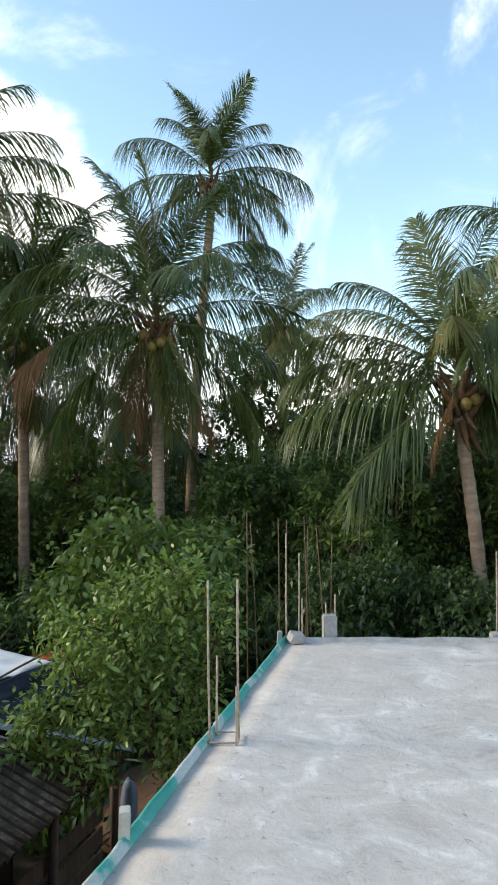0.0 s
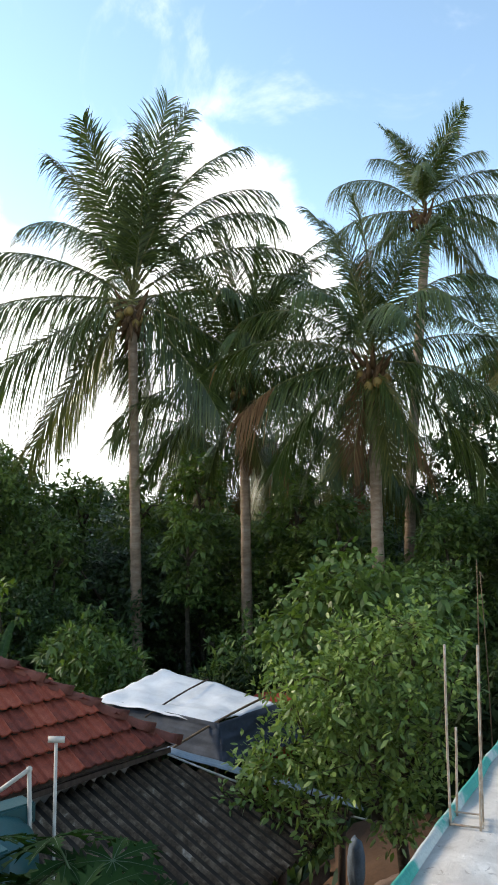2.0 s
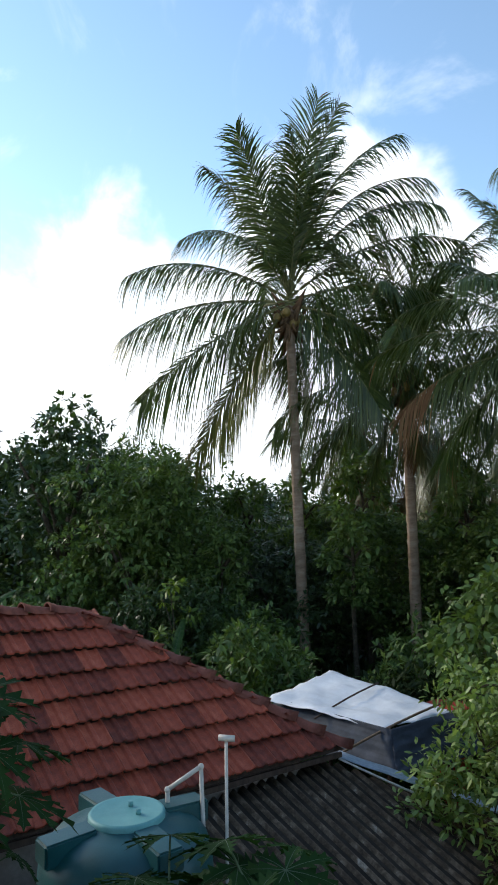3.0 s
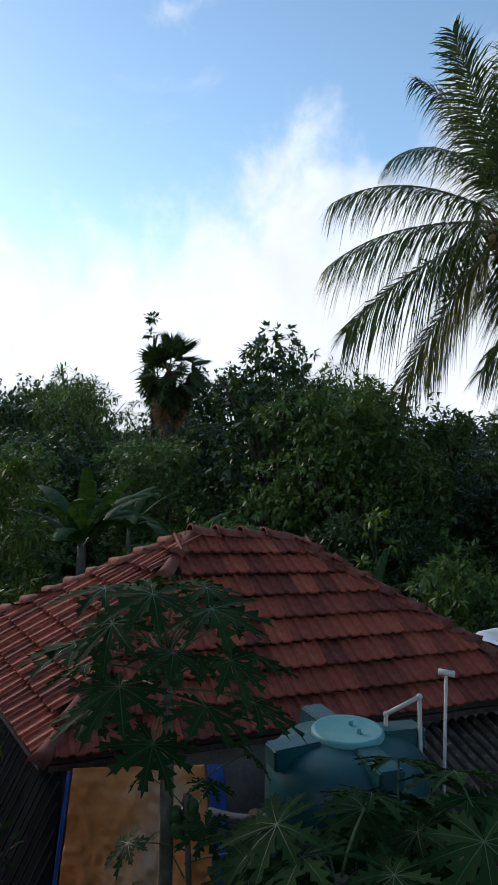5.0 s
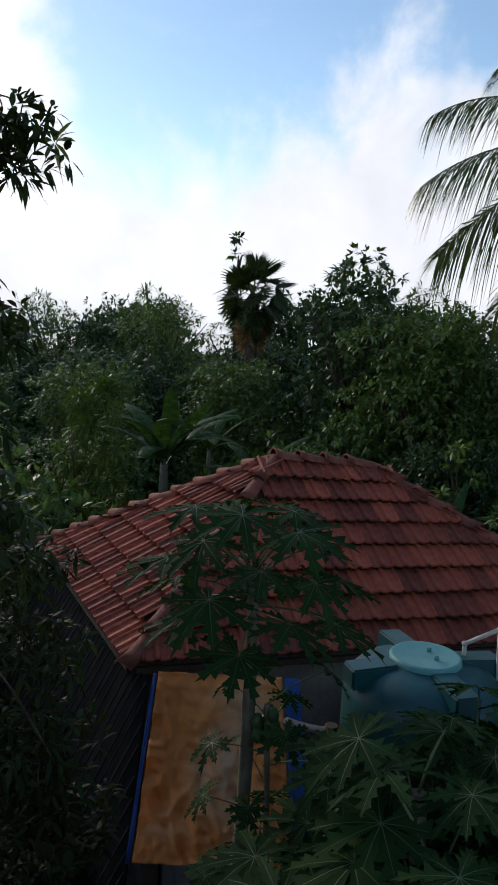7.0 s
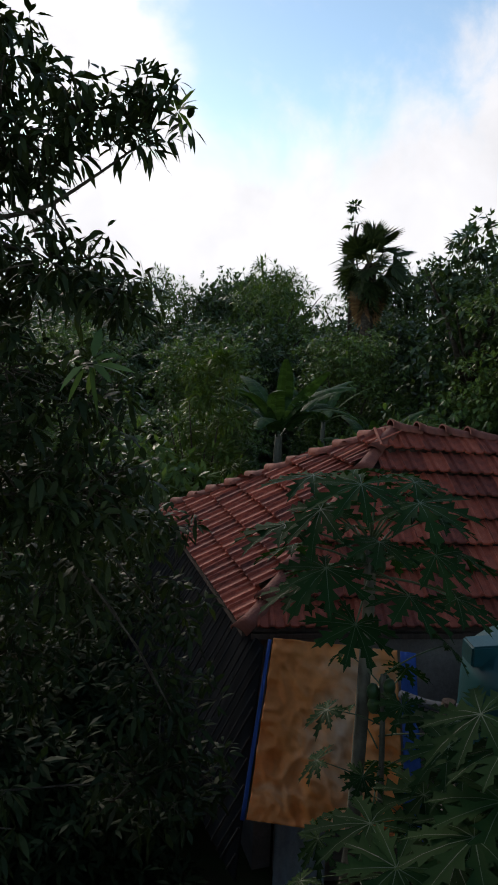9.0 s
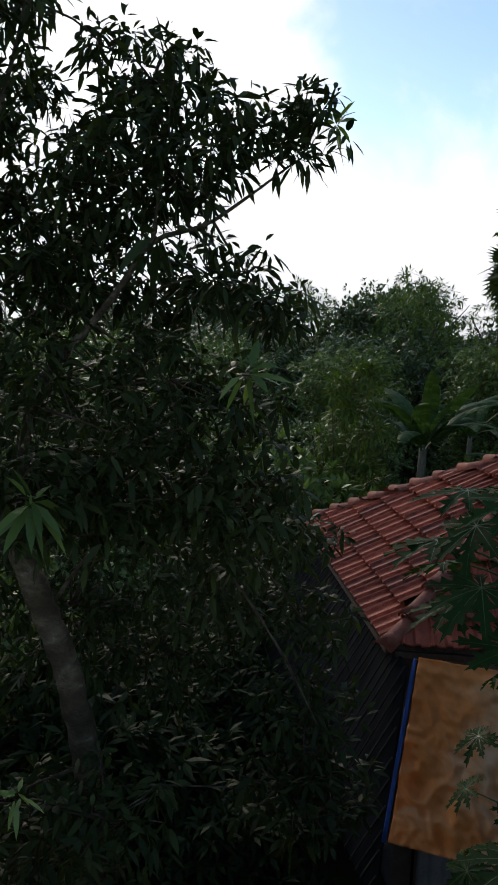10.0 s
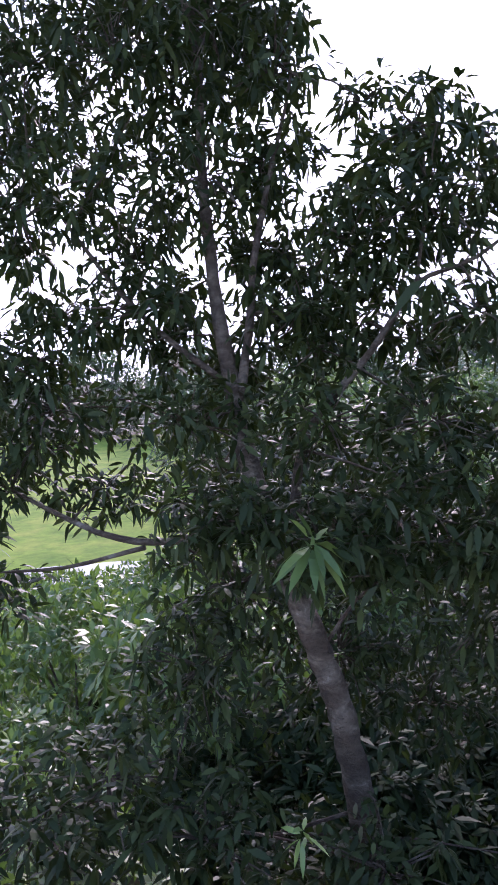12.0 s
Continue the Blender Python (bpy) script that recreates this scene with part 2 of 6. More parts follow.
M = dict(
    concrete_raw=material("concrete_raw", [(0.0, (0.25, 0.24, 0.23)), (1.0, (0.45, 0.44, 0.42))], 5.0, 0.9, 50.0, 0.4),
    teal_paint=material("worn_teal_paint", [(0.0, (0.46, 0.46, 0.44)), (0.42, (0.40, 0.44, 0.42)), (0.56, (0.05, 0.30, 0.25)), (1.0, (0.02, 0.22, 0.18))], 2.2, 0.6, 60.0, 0.4),
    rust=material("rusty_steel", [(0.0, (0.20, 0.12, 0.07)), (0.5, (0.36, 0.28, 0.21)), (1.0, (0.50, 0.45, 0.38))], 20.0, 0.75, 90.0, 0.3),
    tile=material("clay_tile", [(0.0, (0.05, 0.018, 0.014)), (0.3, (0.18, 0.043, 0.027)), (0.65, (0.36, 0.078, 0.041)), (1.0, (0.50, 0.14, 0.075))], 3.0, 0.68, 24.0, 0.35, spec=0.25, fine_amount=0.5, random_by="object"),
    tile_ridge=material("ridge_clay", [(0.0, (0.10, 0.035, 0.028)), (1.0, (0.30, 0.09, 0.055))], 5.0, 0.8, 35.0, 0.4, random_by="object"),
    sheet_dark=material("weathered_fibre_cement", [(0.0, (0.042, 0.029, 0.019)), (0.5, (0.09, 0.063, 0.042)), (0.75, (0.17, 0.125, 0.085)), (1.0, (0.42, 0.36, 0.29))], 7.0, 0.95, 34.0, 0.5, fine_amount=0.75, spec=0.15),
    # second, darker colour for the valley faces of the corrugated sheet
    sheet_valley=material("darker_valley", [(0.0, (0.02, 0.015, 0.011)), (1.0, (0.06, 0.046, 0.034))], 4.0, 0.95, 30.0, 0.3),
    # near-black base colour stands in for the deep shade under the eave
    side_net=material("shade_darkened_side_sheet", [(0.0, (0.006, 0.006, 0.006)), (1.0, (0.02, 0.02, 0.021))], 3.0, 0.92, 30.0, 0.3, spec=0.06, stretch=(1, 1, 0.3)),
    lath=material("grey_lath", [(0.0, (0.014, 0.012, 0.011)), (1.0, (0.05, 0.044, 0.04))], 4.0, 0.9, 30.0, 0.2),
    stalk=material("green_stalk", [(0.0, (0.05, 0.075, 0.03)), (1.0, (0.10, 0.13, 0.06))], 6.0, 0.5, 30.0, 0),
    metal=material("galvanised_sheet", [(0.0, (0.20, 0.25, 0.30)), (1.0, (0.36, 0.42, 0.48))], 3.0, 0.5, 30.0, 0.1, 0.4),
    tarp_white=material("white_tarp", [(0.0, (0.55, 0.57, 0.60)), (1.0, (0.82, 0.83, 0.84))], 2.0, 0.5, 12.0, 0.3, bump_scale=4.0, fine_amount=0.12),
    tarp_dark=material("dark_tarp", [(0.0, (0.03, 0.035, 0.045)), (1.0, (0.07, 0.08, 0.10))], 3.0, 0.8, 20.0, 0.5, bump_scale=5.0),
    tarp_orange=material("orange_tarp", [(0.0, (0.58, 0.17, 0.03)), (0.55, (0.78, 0.29, 0.08)), (0.74, (0.72, 0.40, 0.21)), (1.0, (0.74, 0.56, 0.42))], 1.1, 0.5, 14.0, 0.2, bump_scale=9.0, translucent=0.15, fine_amount=0.2),
    tarp_blue=material("blue_tarp", [(0.0, (0.015, 0.045, 0.19)), (1.0, (0.03, 0.09, 0.32))], 4.0, 0.5, 30.0, 0.3),
    tank=material("green_polyethylene", [(0.0, (0.005, 0.05, 0.055)), (1.0, (0.009, 0.08, 0.085))], 3.0, 0.42, 60.0, 0.05, spec=0.5, fine_amount=0.15),
    tank_lid=material("pale_green_lid", [(0.0, (0.09, 0.25, 0.245)), (1.0, (0.15, 0.34, 0.33))], 6.0, 0.5, 60.0, 0.05, fine_amount=0.15),
    pvc=material("white_pvc", [(0.0, (0.36, 0.31, 0.26)), (1.0, (0.60, 0.56, 0.50))], 10.0, 0.4, 60.0, 0.05, fine_amount=0.12),
    wall=material("limewashed_wall", [(0.0, (0.16, 0.13, 0.11)), (1.0, (0.36, 0.31, 0.27))], 2.0, 0.9, 25.0, 0.4),
    dark_wood=material("dark_timber", [(0.0, (0.035, 0.022, 0.016)), (1.0, (0.11, 0.07, 0.05))], 5.0, 0.8, 40.0, 0.4, stretch=(4, 4, 0.5)),
    block=material("cement_block", [(0.0, (0.22, 0.20, 0.19)), (1.0, (0.36, 0.34, 0.32))], 6.0, 0.9, 40.0, 0.4, random_by="object"),
    sack=material("jute_sack", [(0.0, (0.14, 0.09, 0.07)), (1.0, (0.28, 0.19, 0.14))], 6.0, 0.9, 70.0, 0.4),
    red_cloth=material("red_plastic", [(0.0, (0.30, 0.03, 0.02)), (1.0, (0.5, 0.07, 0.04))], 6.0, 0.6, 40.0, 0.1),
    faded_cloth=material("faded_cloth", [(0.0, (0.10, 0.13, 0.17)), (1.0, (0.22, 0.26, 0.31))], 6.0, 0.9, 60.0, 0.3, spec=0.1),
    rope=material("pale_rope", [(0.0, (0.45, 0.43, 0.38)), (1.0, (0.65, 0.62, 0.56))], 30.0, 0.8, 90.0, 0.2),
    bark_palm=material("palm_bark", [(0.0, (0.17, 0.115, 0.075)), (0.5, (0.30, 0.21, 0.145)), (1.0, (0.42, 0.33, 0.25))], 3.0, 0.9, 18.0, 0.6, stretch=(1, 1, 3)),
    bark=material("tree_bark", [(0.0, (0.03, 0.022, 0.014)), (0.5, (0.068, 0.052, 0.035)), (0.8, (0.125, 0.105, 0.075)), (1.0, (0.26, 0.24, 0.19))], 7.0, 0.95, 38.0, 1.0, stretch=(1, 1, 1.6), fine_amount=0.5, spec=0.15),
    stem_papaya=material("papaya_stem", [(0.0, (0.08, 0.07, 0.05)), (1.0, (0.20, 0.18, 0.13))], 8.0, 0.8, 40.0, 0.5),
    bamboo=material("bamboo_cane", [(0.0, (0.10, 0.065, 0.035)), (1.0, (0.22, 0.14, 0.08))], 6.0, 0.6, 40.0, 0.2),
    earth=material("earth_and_litter", [(0.0, (0.035, 0.035, 0.018)), (0.45, (0.08, 0.06, 0.035)), (0.7, (0.05, 0.075, 0.022)), (1.0, (0.14, 0.09, 0.055))], 0.5, 0.95, 9.0, 0.6, bump_scale=6.0),
    grass=material("field_grass", [(0.0, (0.06, 0.12, 0.012)), (0.5, (0.15, 0.21, 0.025)), (1.0, (0.28, 0.28, 0.05))], 0.6, 0.95, 3.0, 0.8, fine_amount=0.55, spec=0.1),
    red_soil=material("red_soil", [(0.0, (0.07, 0.04, 0.025)), (1.0, (0.15, 0.085, 0.05))], 1.5, 0.95, 15.0, 0.6),
    frond=leafy("palm_leaflet", (0.0342, 0.0561, 0.0128), (0.072, 0.1022, 0.0231), (0.161, 0.1898, 0.0449), 0.36, 0.16, 0.5),
    fan=leafy("fan_leaf", (0.02, 0.032, 0.01), (0.04, 0.06, 0.02), (0.08, 0.10, 0.035), 0.7, 0.12, 0.12),
    frond_yellow=leafy("yellowing_leaflet", (0.06, 0.075, 0.015), (0.13, 0.13, 0.03), (0.24, 0.18, 0.05), 0.5, 0.2),
    frond_dry=leafy("dry_leaflet", (0.11, 0.055, 0.025), (0.20, 0.11, 0.05), (0.30, 0.19, 0.09), 0.75, 0.12, 0.15),
    rachis=material("frond_rib", [(0.0, (0.10, 0.11, 0.03)), (1.0, (0.26, 0.24, 0.10))], 3.0, 0.5, 30.0, 0.1),
    husk=material("coconut_husk", [(0.0, (0.07, 0.04, 0.02)), (1.0, (0.20, 0.115, 0.055))], 4.0, 0.9, 30.0, 0.6, stretch=(3, 3, 0.6)),
    coconut=material("coconut_shell", [(0.0, (0.16, 0.12, 0.03)), (1.0, (0.32, 0.20, 0.06))], 8.0, 0.5, 40.0, 0.1, random_by="object"),
    leaf_forest=leafy("forest_leaf", (0.0204, 0.0408, 0.0136), (0.0476, 0.0816, 0.0238), (0.102, 0.153, 0.0442), 0.42, 0.25, 0.45),
    # forest leaf colour about halved, so the deep shade is in the colour
    leaf_shade_tinted=leafy("shade_tinted_leaf", (0.010, 0.020, 0.007), (0.022, 0.038, 0.012), (0.045, 0.068, 0.02), 0.65, 0.15, 0.12),
    leaf_mid=leafy("shrub_leaf", (0.038, 0.073, 0.018), (0.096, 0.15, 0.036), (0.20, 0.265, 0.07), 0.45, 0.25, 0.32),
    leaf_citrus=leafy("bright_leaf", (0.062, 0.106, 0.024), (0.15, 0.22, 0.052), (0.34, 0.40, 0.12), 0.4, 0.25),
    leaf_light=leafy("yellow_green_leaf", (0.07, 0.12, 0.015), (0.13, 0.19, 0.03), (0.22, 0.28, 0.05), 0.5, 0.3),
    leaf_bamboo=leafy("bamboo_leaf", (0.04, 0.07, 0.012), (0.075, 0.115, 0.02), (0.13, 0.17, 0.035), 0.55, 0.3, 0.2),
    leaf_mango=leafy("mango_leaf", (0.0105, 0.0185, 0.0055), (0.023, 0.035, 0.009), (0.052, 0.066, 0.016), 0.55, 0.18, 0.16),
    leaf_banana=leafy("banana_leaf", (0.0195, 0.0455, 0.0097), (0.039, 0.078, 0.0195), (0.078, 0.1235, 0.039), 0.65, 0.25, 0.15),
    leaf_papaya=leafy("papaya_leaf", (0.0085, 0.024, 0.0066), (0.0175, 0.042, 0.0112), (0.032, 0.063, 0.018), 0.7, 0.2, 0.05),
    vein=material("leaf_vein", [(0.0, (0.035, 0.06, 0.025)), (1.0, (0.07, 0.10, 0.045))], 10.0, 0.5, 40.0, 0),
    papaya=material("papaya_fruit", [(0.0, (0.02, 0.05, 0.015)), (1.0, (0.05, 0.09, 0.03))], 8.0, 0.4, 40.0, 0.05),
)


def water_material():
    m = bpy.data.materials.new("pond_water")
    m.use_nodes = True
    bs = m.node_tree.nodes["Principled BSDF"]
    bs.inputs["Base Color"].default_value, bs.inputs["Roughness"].default_value = (0.05, 0.06, 0.05, 1), 0.06
    bp = m.node_tree.nodes.new("ShaderNodeBump")
    bp.inputs["Strength"].default_value = 0.15
    m.node_tree.links.new(noise_node(m.node_tree, None, 60.0), bp.inputs["Height"])
    m.node_tree.links.new(bp.outputs[0], bs.inputs["Normal"])
    return m


M["water"] = water_material()


def slab_material():
    """Hand-trowelled cement: pale sweeps, warm blotches, dark pits."""
    m = bpy.data.materials.new("trowelled_cement")
    m.use_nodes = True
    nt = m.node_tree
    bs = nt.nodes["Principled BSDF"]
    tex = nt.nodes.new("ShaderNodeTexCoord")
    mp = nt.nodes.new("ShaderNodeMapping")
    mp.inputs["Scale"].default_value, mp.inputs["Rotation"].default_value = (1.0, 1.0, 1.0), (0, 0, 0.9)
    nt.links.new(tex.outputs["Object"], mp.inputs[0])
    vec = mp.outputs[0]
    sweep = noise_node(nt, vec, 2.6, 9.0, 0.72, 0.7)
    col = ramp(nt, sweep, [(0.30, (0.37, 0.335, 0.30)), (0.44, (0.50, 0.46, 0.42)), (0.56, (0.58, 0.54, 0.495)), (0.68, (0.76, 0.72, 0.67))])
    warm = noise_node(nt, vec, 0.8, 4.0, 0.5, 0.6)
    col = mix_rgb(nt, math_node(nt, "MULTIPLY_ADD", warm, 2.4, -1.1, clamp=True), col, (0.54, 0.47, 0.41))
    scuff = noise_node(nt, vec, 7.5, 7.0, 0.74, 0.9)
    col = mix_rgb(nt, math_node(nt, "MULTIPLY_ADD", scuff, 5.0, -3.0, clamp=True), col, (0.84, 0.815, 0.78))
    pits = noise_node(nt, tex.outputs["Object"], 13.0, 5.0, 0.7, 0.8)
    col = mix_rgb(nt, math_node(nt, "MULTIPLY", math_node(nt, "MULTIPLY_ADD", pits, 14.0, -8.6, clamp=True), 0.65), col, (0.22, 0.20, 0.18))
    nt.links.new(col, bs.inputs["Base Color"])
    bs.inputs["Roughness"].default_value, bs.inputs["Specular IOR Level"].default_value = 0.9, 0.2
    bp = nt.nodes.new("ShaderNodeBump")
    bp.inputs["Strength"].default_value, bp.inputs["Distance"].default_value = 0.55, 0.02
    nt.links.new(math_node(nt, "ADD", scuff, math_node(nt, "MULTIPLY", pits, -0.6)), bp.inputs["Height"])
    nt.links.new(bp.outputs[0], bs.inputs["Normal"])
    return m


M["slab"] = slab_material()


# ---- mesh helpers ----
def obj(name, bm, mat, parent=None, label=""):
    me = bpy.data.meshes.new(name)
    bm.to_mesh(me)
    bm.free()
    return from_mesh(name, me, mat, parent, label)


def from_mesh(name, me, mat, parent=None, label=""):
    ob = new(name, me)
    if not me.materials:
        for m in (mat if isinstance(mat, (list, tuple)) else [mat]):
            me.materials.append(m)
    if parent is not None:
        ob.parent = parent
    if label:
        ob["label"] = label
    return ob


part = obj


def root(name, at, label, category, group="", kind="", turn=0.0):
    e = new(name)
    e.empty_display_size = 0.2
    e.matrix_world = pose(*at, 0, 0, turn)
    return tagged(e, label, category, group, kind)


def add_box(bm, c, s, rz=0.0, bevel=0.0, m=None):
    mat = Matrix.Translation(c) @ Matrix.Rotation(radians(rz), 4, "Z") @ Matrix.Diagonal((*s, 1))
    if m is not None:
        mat = m @ mat
    r = bmesh.ops.create_cube(bm, size=1.0, matrix=mat)
    if bevel:
        edges = list({e for v in r["verts"] for e in v.link_edges})
        bmesh.ops.bevel(bm, geom=edges, offset=bevel, segments=2, affect="EDGES")
    return bm


def box(c, s, rz=0.0, bevel=0.0):
    return add_box(bmesh.new(), c, s, rz, bevel)


def tube(points, radii, sides=8, wobble=0.0, seed=0, cap=True, rings_every=0.0):
    """A tapered tube along points; wobble makes its skin uneven."""
    bm = bmesh.new()
    rnd = random.Random(seed)
    pts = [Vector(p) for p in points]
    rows = []
    side = None
    for i, p in enumerate(pts):
        d = (pts[min(i + 1, len(pts) - 1)] - pts[max(i - 1, 0)]).normalized()
        if side is None:
            side = d.orthogonal().normalized()
        side = (side - d * side.dot(d)).normalized()
        up = d.cross(side)
        r = radii[i] if isinstance(radii, (list, tuple)) else radii
        row = []
        for k in range(sides):
            a = 2 * math.pi * k / sides
            rr = r * (1 + wobble * rnd.uniform(-1, 1))
            row.append(bm.verts.new(p + side * math.cos(a) * rr + up * math.sin(a) * rr))
        rows.append(row)
    for a, b in zip(rows, rows[1:]):
        for k in range(sides):
            f = bm.faces.new((a[k], a[(k + 1) % sides], b[(k + 1) % sides], b[k]))
            f.smooth = True
    if cap:
        bm.faces.new(rows[0][::-1])
        bm.faces.new(rows[-1])
    return bm


def curve_pts(a, b, n, bow=(0, 0, 0)):
    a, b, bow = Vector(a), Vector(b), Vector(bow)
    return [a.lerp(b, i / n) + bow * math.sin(math.pi * i / n) for i in range(n + 1)]


def unit(v):
    return v / np.maximum(np.linalg.norm(v, axis=-1, keepdims=True), 1e-9)


LEAF_T = np.array([0.0, 0.3, 0.68, 1.0])
LEAF_W = np.array([0.12, 0.95, 0.8, 0.0])


def leaf_arrays(base, way, side, length, width, droop, t=LEAF_T, w=LEAF_W):
    """Vertices and faces of many narrow leaves at once: four cross-sections each, bending down by droop."""
    n = len(base)
    length, width, droop = (np.broadcast_to(np.asarray(q, float), n) for q in (length, width, droop))
    mid = base[:, None] + way[:, None] * (length[:, None] * t)[..., None]
    mid[..., 2] -= (droop * length)[:, None] * t**2
    off = side[:, None] * (width[:, None] * w * 0.5)[..., None]
    lo, hi = mid - off, mid + off
    v = np.stack([lo[:, 0], hi[:, 0], lo[:, 1], hi[:, 1], lo[:, 2], hi[:, 2], mid[:, 3]], 1)
    k = (np.arange(n) * 7)[:, None]
    quads = np.concatenate([k + [0, 1, 3, 2], k + [2, 3, 5, 4]])
    tris = k + [4, 5, 6]
    return v.reshape(-1, 3), quads, tris


def leaf_mesh(name, groups, mats):
    """One mesh from several leaf_arrays results, each with its material slot."""
    vs, qs, ts, mi, n = [], [], [], [], 0
    for (v, q, t), slot in groups:
        vs.append(v), qs.append((q + n, slot)), ts.append((t + n, slot))
        n += len(v)
    faces = [f for q, _ in qs for f in q.tolist()] + [f for t, _ in ts for f in t.tolist()]
    slots = np.concatenate([np.full(len(q), s) for q, s in qs] + [np.full(len(t), s) for t, s in ts])
    me = bpy.data.meshes.new(name)
    me.from_pydata(np.concatenate(vs).tolist(), [], faces)
    me.polygons.foreach_set("material_index", slots.astype(np.int32))
    for m in mats:
        me.materials.append(m)
    me.update()
    return me


def kite_mesh(name, base, way, side, length, width, mat):
    """Many small four-cornered leaves, for crowns that stay far off."""
    n = len(base)
    mid = base + way * (length * 0.45)[:, None]
    off = side * (width * 0.5)[:, None]
    tip = base + way * length[:, None] - np.array([0, 0, 1.0]) * (length * 0.15)[:, None]
    v = np.stack([base, mid - off, tip, mid + off], 1).reshape(-1, 3)
    me = bpy.data.meshes.new(name)
    me.vertices.add(4 * n)
    me.vertices.foreach_set("co", v.ravel())
    me.loops.add(4 * n)
    me.loops.foreach_set("vertex_index", np.arange(4 * n, dtype=np.int32))
    me.polygons.add(n)
    me.polygons.foreach_set("loop_start", np.arange(0, 4 * n, 4, dtype=np.int32))
    me.materials.append(mat)
    me.update(calc_edges=True)
    return me


def rand_dirs(rng, n):
    return unit(rng.normal(size=(n, 3)))


def tuft_leaves(rng, blobs, count, length, aspect, per=8, shell=0.45):
    """Leaves in tufts on the skins of ellipsoid clumps (centre, radii), each tuft spreading outward and drooping."""
    vol = np.array([b[1][0] * b[1][1] * b[1][2] for b in blobs]) ** 0.67
    n = count // per
    pick = rng.choice(len(blobs), n, p=vol / vol.sum())
    c, r = np.array([b[0] for b in blobs])[pick], np.array([b[1] for b in blobs])[pick]
    d = rand_dirs(rng, n)
    d[:, 2] = np.where(rng.random(n) < 0.4, np.abs(d[:, 2]), d[:, 2])
    rad = (shell + (1 - shell) * rng.random(n) ** 0.6) * (1 + 0.17 * rng.normal(size=n))
    mid = np.repeat(c + d * r * rad[:, None], per, 0)
    out = np.repeat(d, per, 0)
    n *= per
    way = unit(out * 0.55 + rand_dirs(rng, n) * 0.95 + [0, 0, -0.22])
    side = unit(np.cross(way, rand_dirs(rng, n) * 0.45 + out * 0.3 + [0, 0, 1.0]))
    ln = length * rng.uniform(0.6, 1.25, n)
    return mid + way * (ln * 0.12)[:, None], way, side, ln, ln * aspect


# ---- palms ----
def frond(rng, length, e0, bend, hang, mats, dry_tip=0.0):
    """A feather leaf in the x-z plane: arching rib, two ranks of drooping leaflets."""
    n = 26
    s = np.linspace(0, 1, n + 1)
    ang = np.radians(e0 - bend * s**1.7)
    step = length / n
    px = np.concatenate([[0], np.cumsum(np.cos(ang[:-1]) * step)])
    pz = np.concatenate([[0], np.cumsum(np.sin(ang[:-1]) * step)])
    sway = rng.normal() * 0.09 * length * s**2
    rib = np.stack([px, sway, pz], 1)
    m = 106
    u = np.repeat(np.linspace(0.13, 0.995, m), 2) + rng.normal(size=2 * m) * 0.004
    sgn = np.tile([1.0, -1.0], m)
    base = np.stack([np.interp(u, s, rib[:, k]) for k in range(3)], 1)
    a = np.interp(u, s, ang)
    tang = np.stack([np.cos(a), 0 * a, np.sin(a)], 1)
    up = np.stack([-np.sin(a), 0 * a, np.cos(a)], 1)
    ly = np.stack([0 * a, sgn, 0 * a], 1)
    level = np.clip(np.cos(a) * 1.5 - 0.5, 0, 1)
    twist = (1 - level) * rng.choice((-1.0, 1.0)) * rng.uniform(0.5, 1.4)      # steep fronds turn about their rib
    ly, up = ly * np.cos(twist)[:, None] + up * (sgn * np.sin(twist))[:, None], up * np.cos(twist)[:, None] - np.array([0, 1.0, 0]) * np.sin(twist)[:, None]
    fwd = 0.75 - 0.3 * level + 0.4 * u**2
    way = unit(tang * fwd[:, None] + ly * (1.0 - 0.3 * u**2 - 0.35 * level)[:, None] + up * (0.2 - 0.25 * level)[:, None] + rng.normal(size=(2 * m, 3)) * 0.10)
    ln = length * (0.06 + 0.18 * np.sin(np.pi * np.clip(u * 0.86 + 0.1, 0, 1)) ** 0.7) * (1.35 - 0.35 * np.clip(np.cos(a), 0, 1)) * rng.uniform(0.75, 1.15, 2 * m)
    wd = length * 0.0079 * rng.uniform(0.8, 1.2, 2 * m)
    side = unit(np.cross(way, up + 0.3 * ly))
    droop = hang * (0.35 + 0.65 * level) * rng.uniform(0.6, 1.4, 2 * m)
    tip = u > 1 - dry_tip
    out = []
    for sel, slot in ((~tip, 0), (tip, 2)):
        if sel.any():
            out.append((leaf_arrays(base[sel], way[sel], side[sel], ln[sel], wd[sel], droop[sel], np.array([0, 0.35, 0.72, 1.0]), np.array([0.7, 1.0, 0.7, 0.0])), slot))
    k = np.arange(0, n, 2)
    rl = np.linalg.norm(rib[k + 2] - rib[k], axis=1)
    rw = unit(rib[k + 2] - rib[k])
    for turned in (np.array([0, 1.0, 0]), None):
        sd = np.tile(turned, (len(k), 1)) if turned is not None else unit(np.cross(rw, [0, 1.0, 0]))
        wid = length * 0.016 * (1.15 - s[k])
        out.append((leaf_arrays(rib[k], rw, sd, rl * 1.05, wid, 0.0, np.array([0, 0.3, 0.7, 1.0]), np.array([1.0, 1.0, 1.0, 0.0])), 1))
    return leaf_mesh("frond", out, mats)


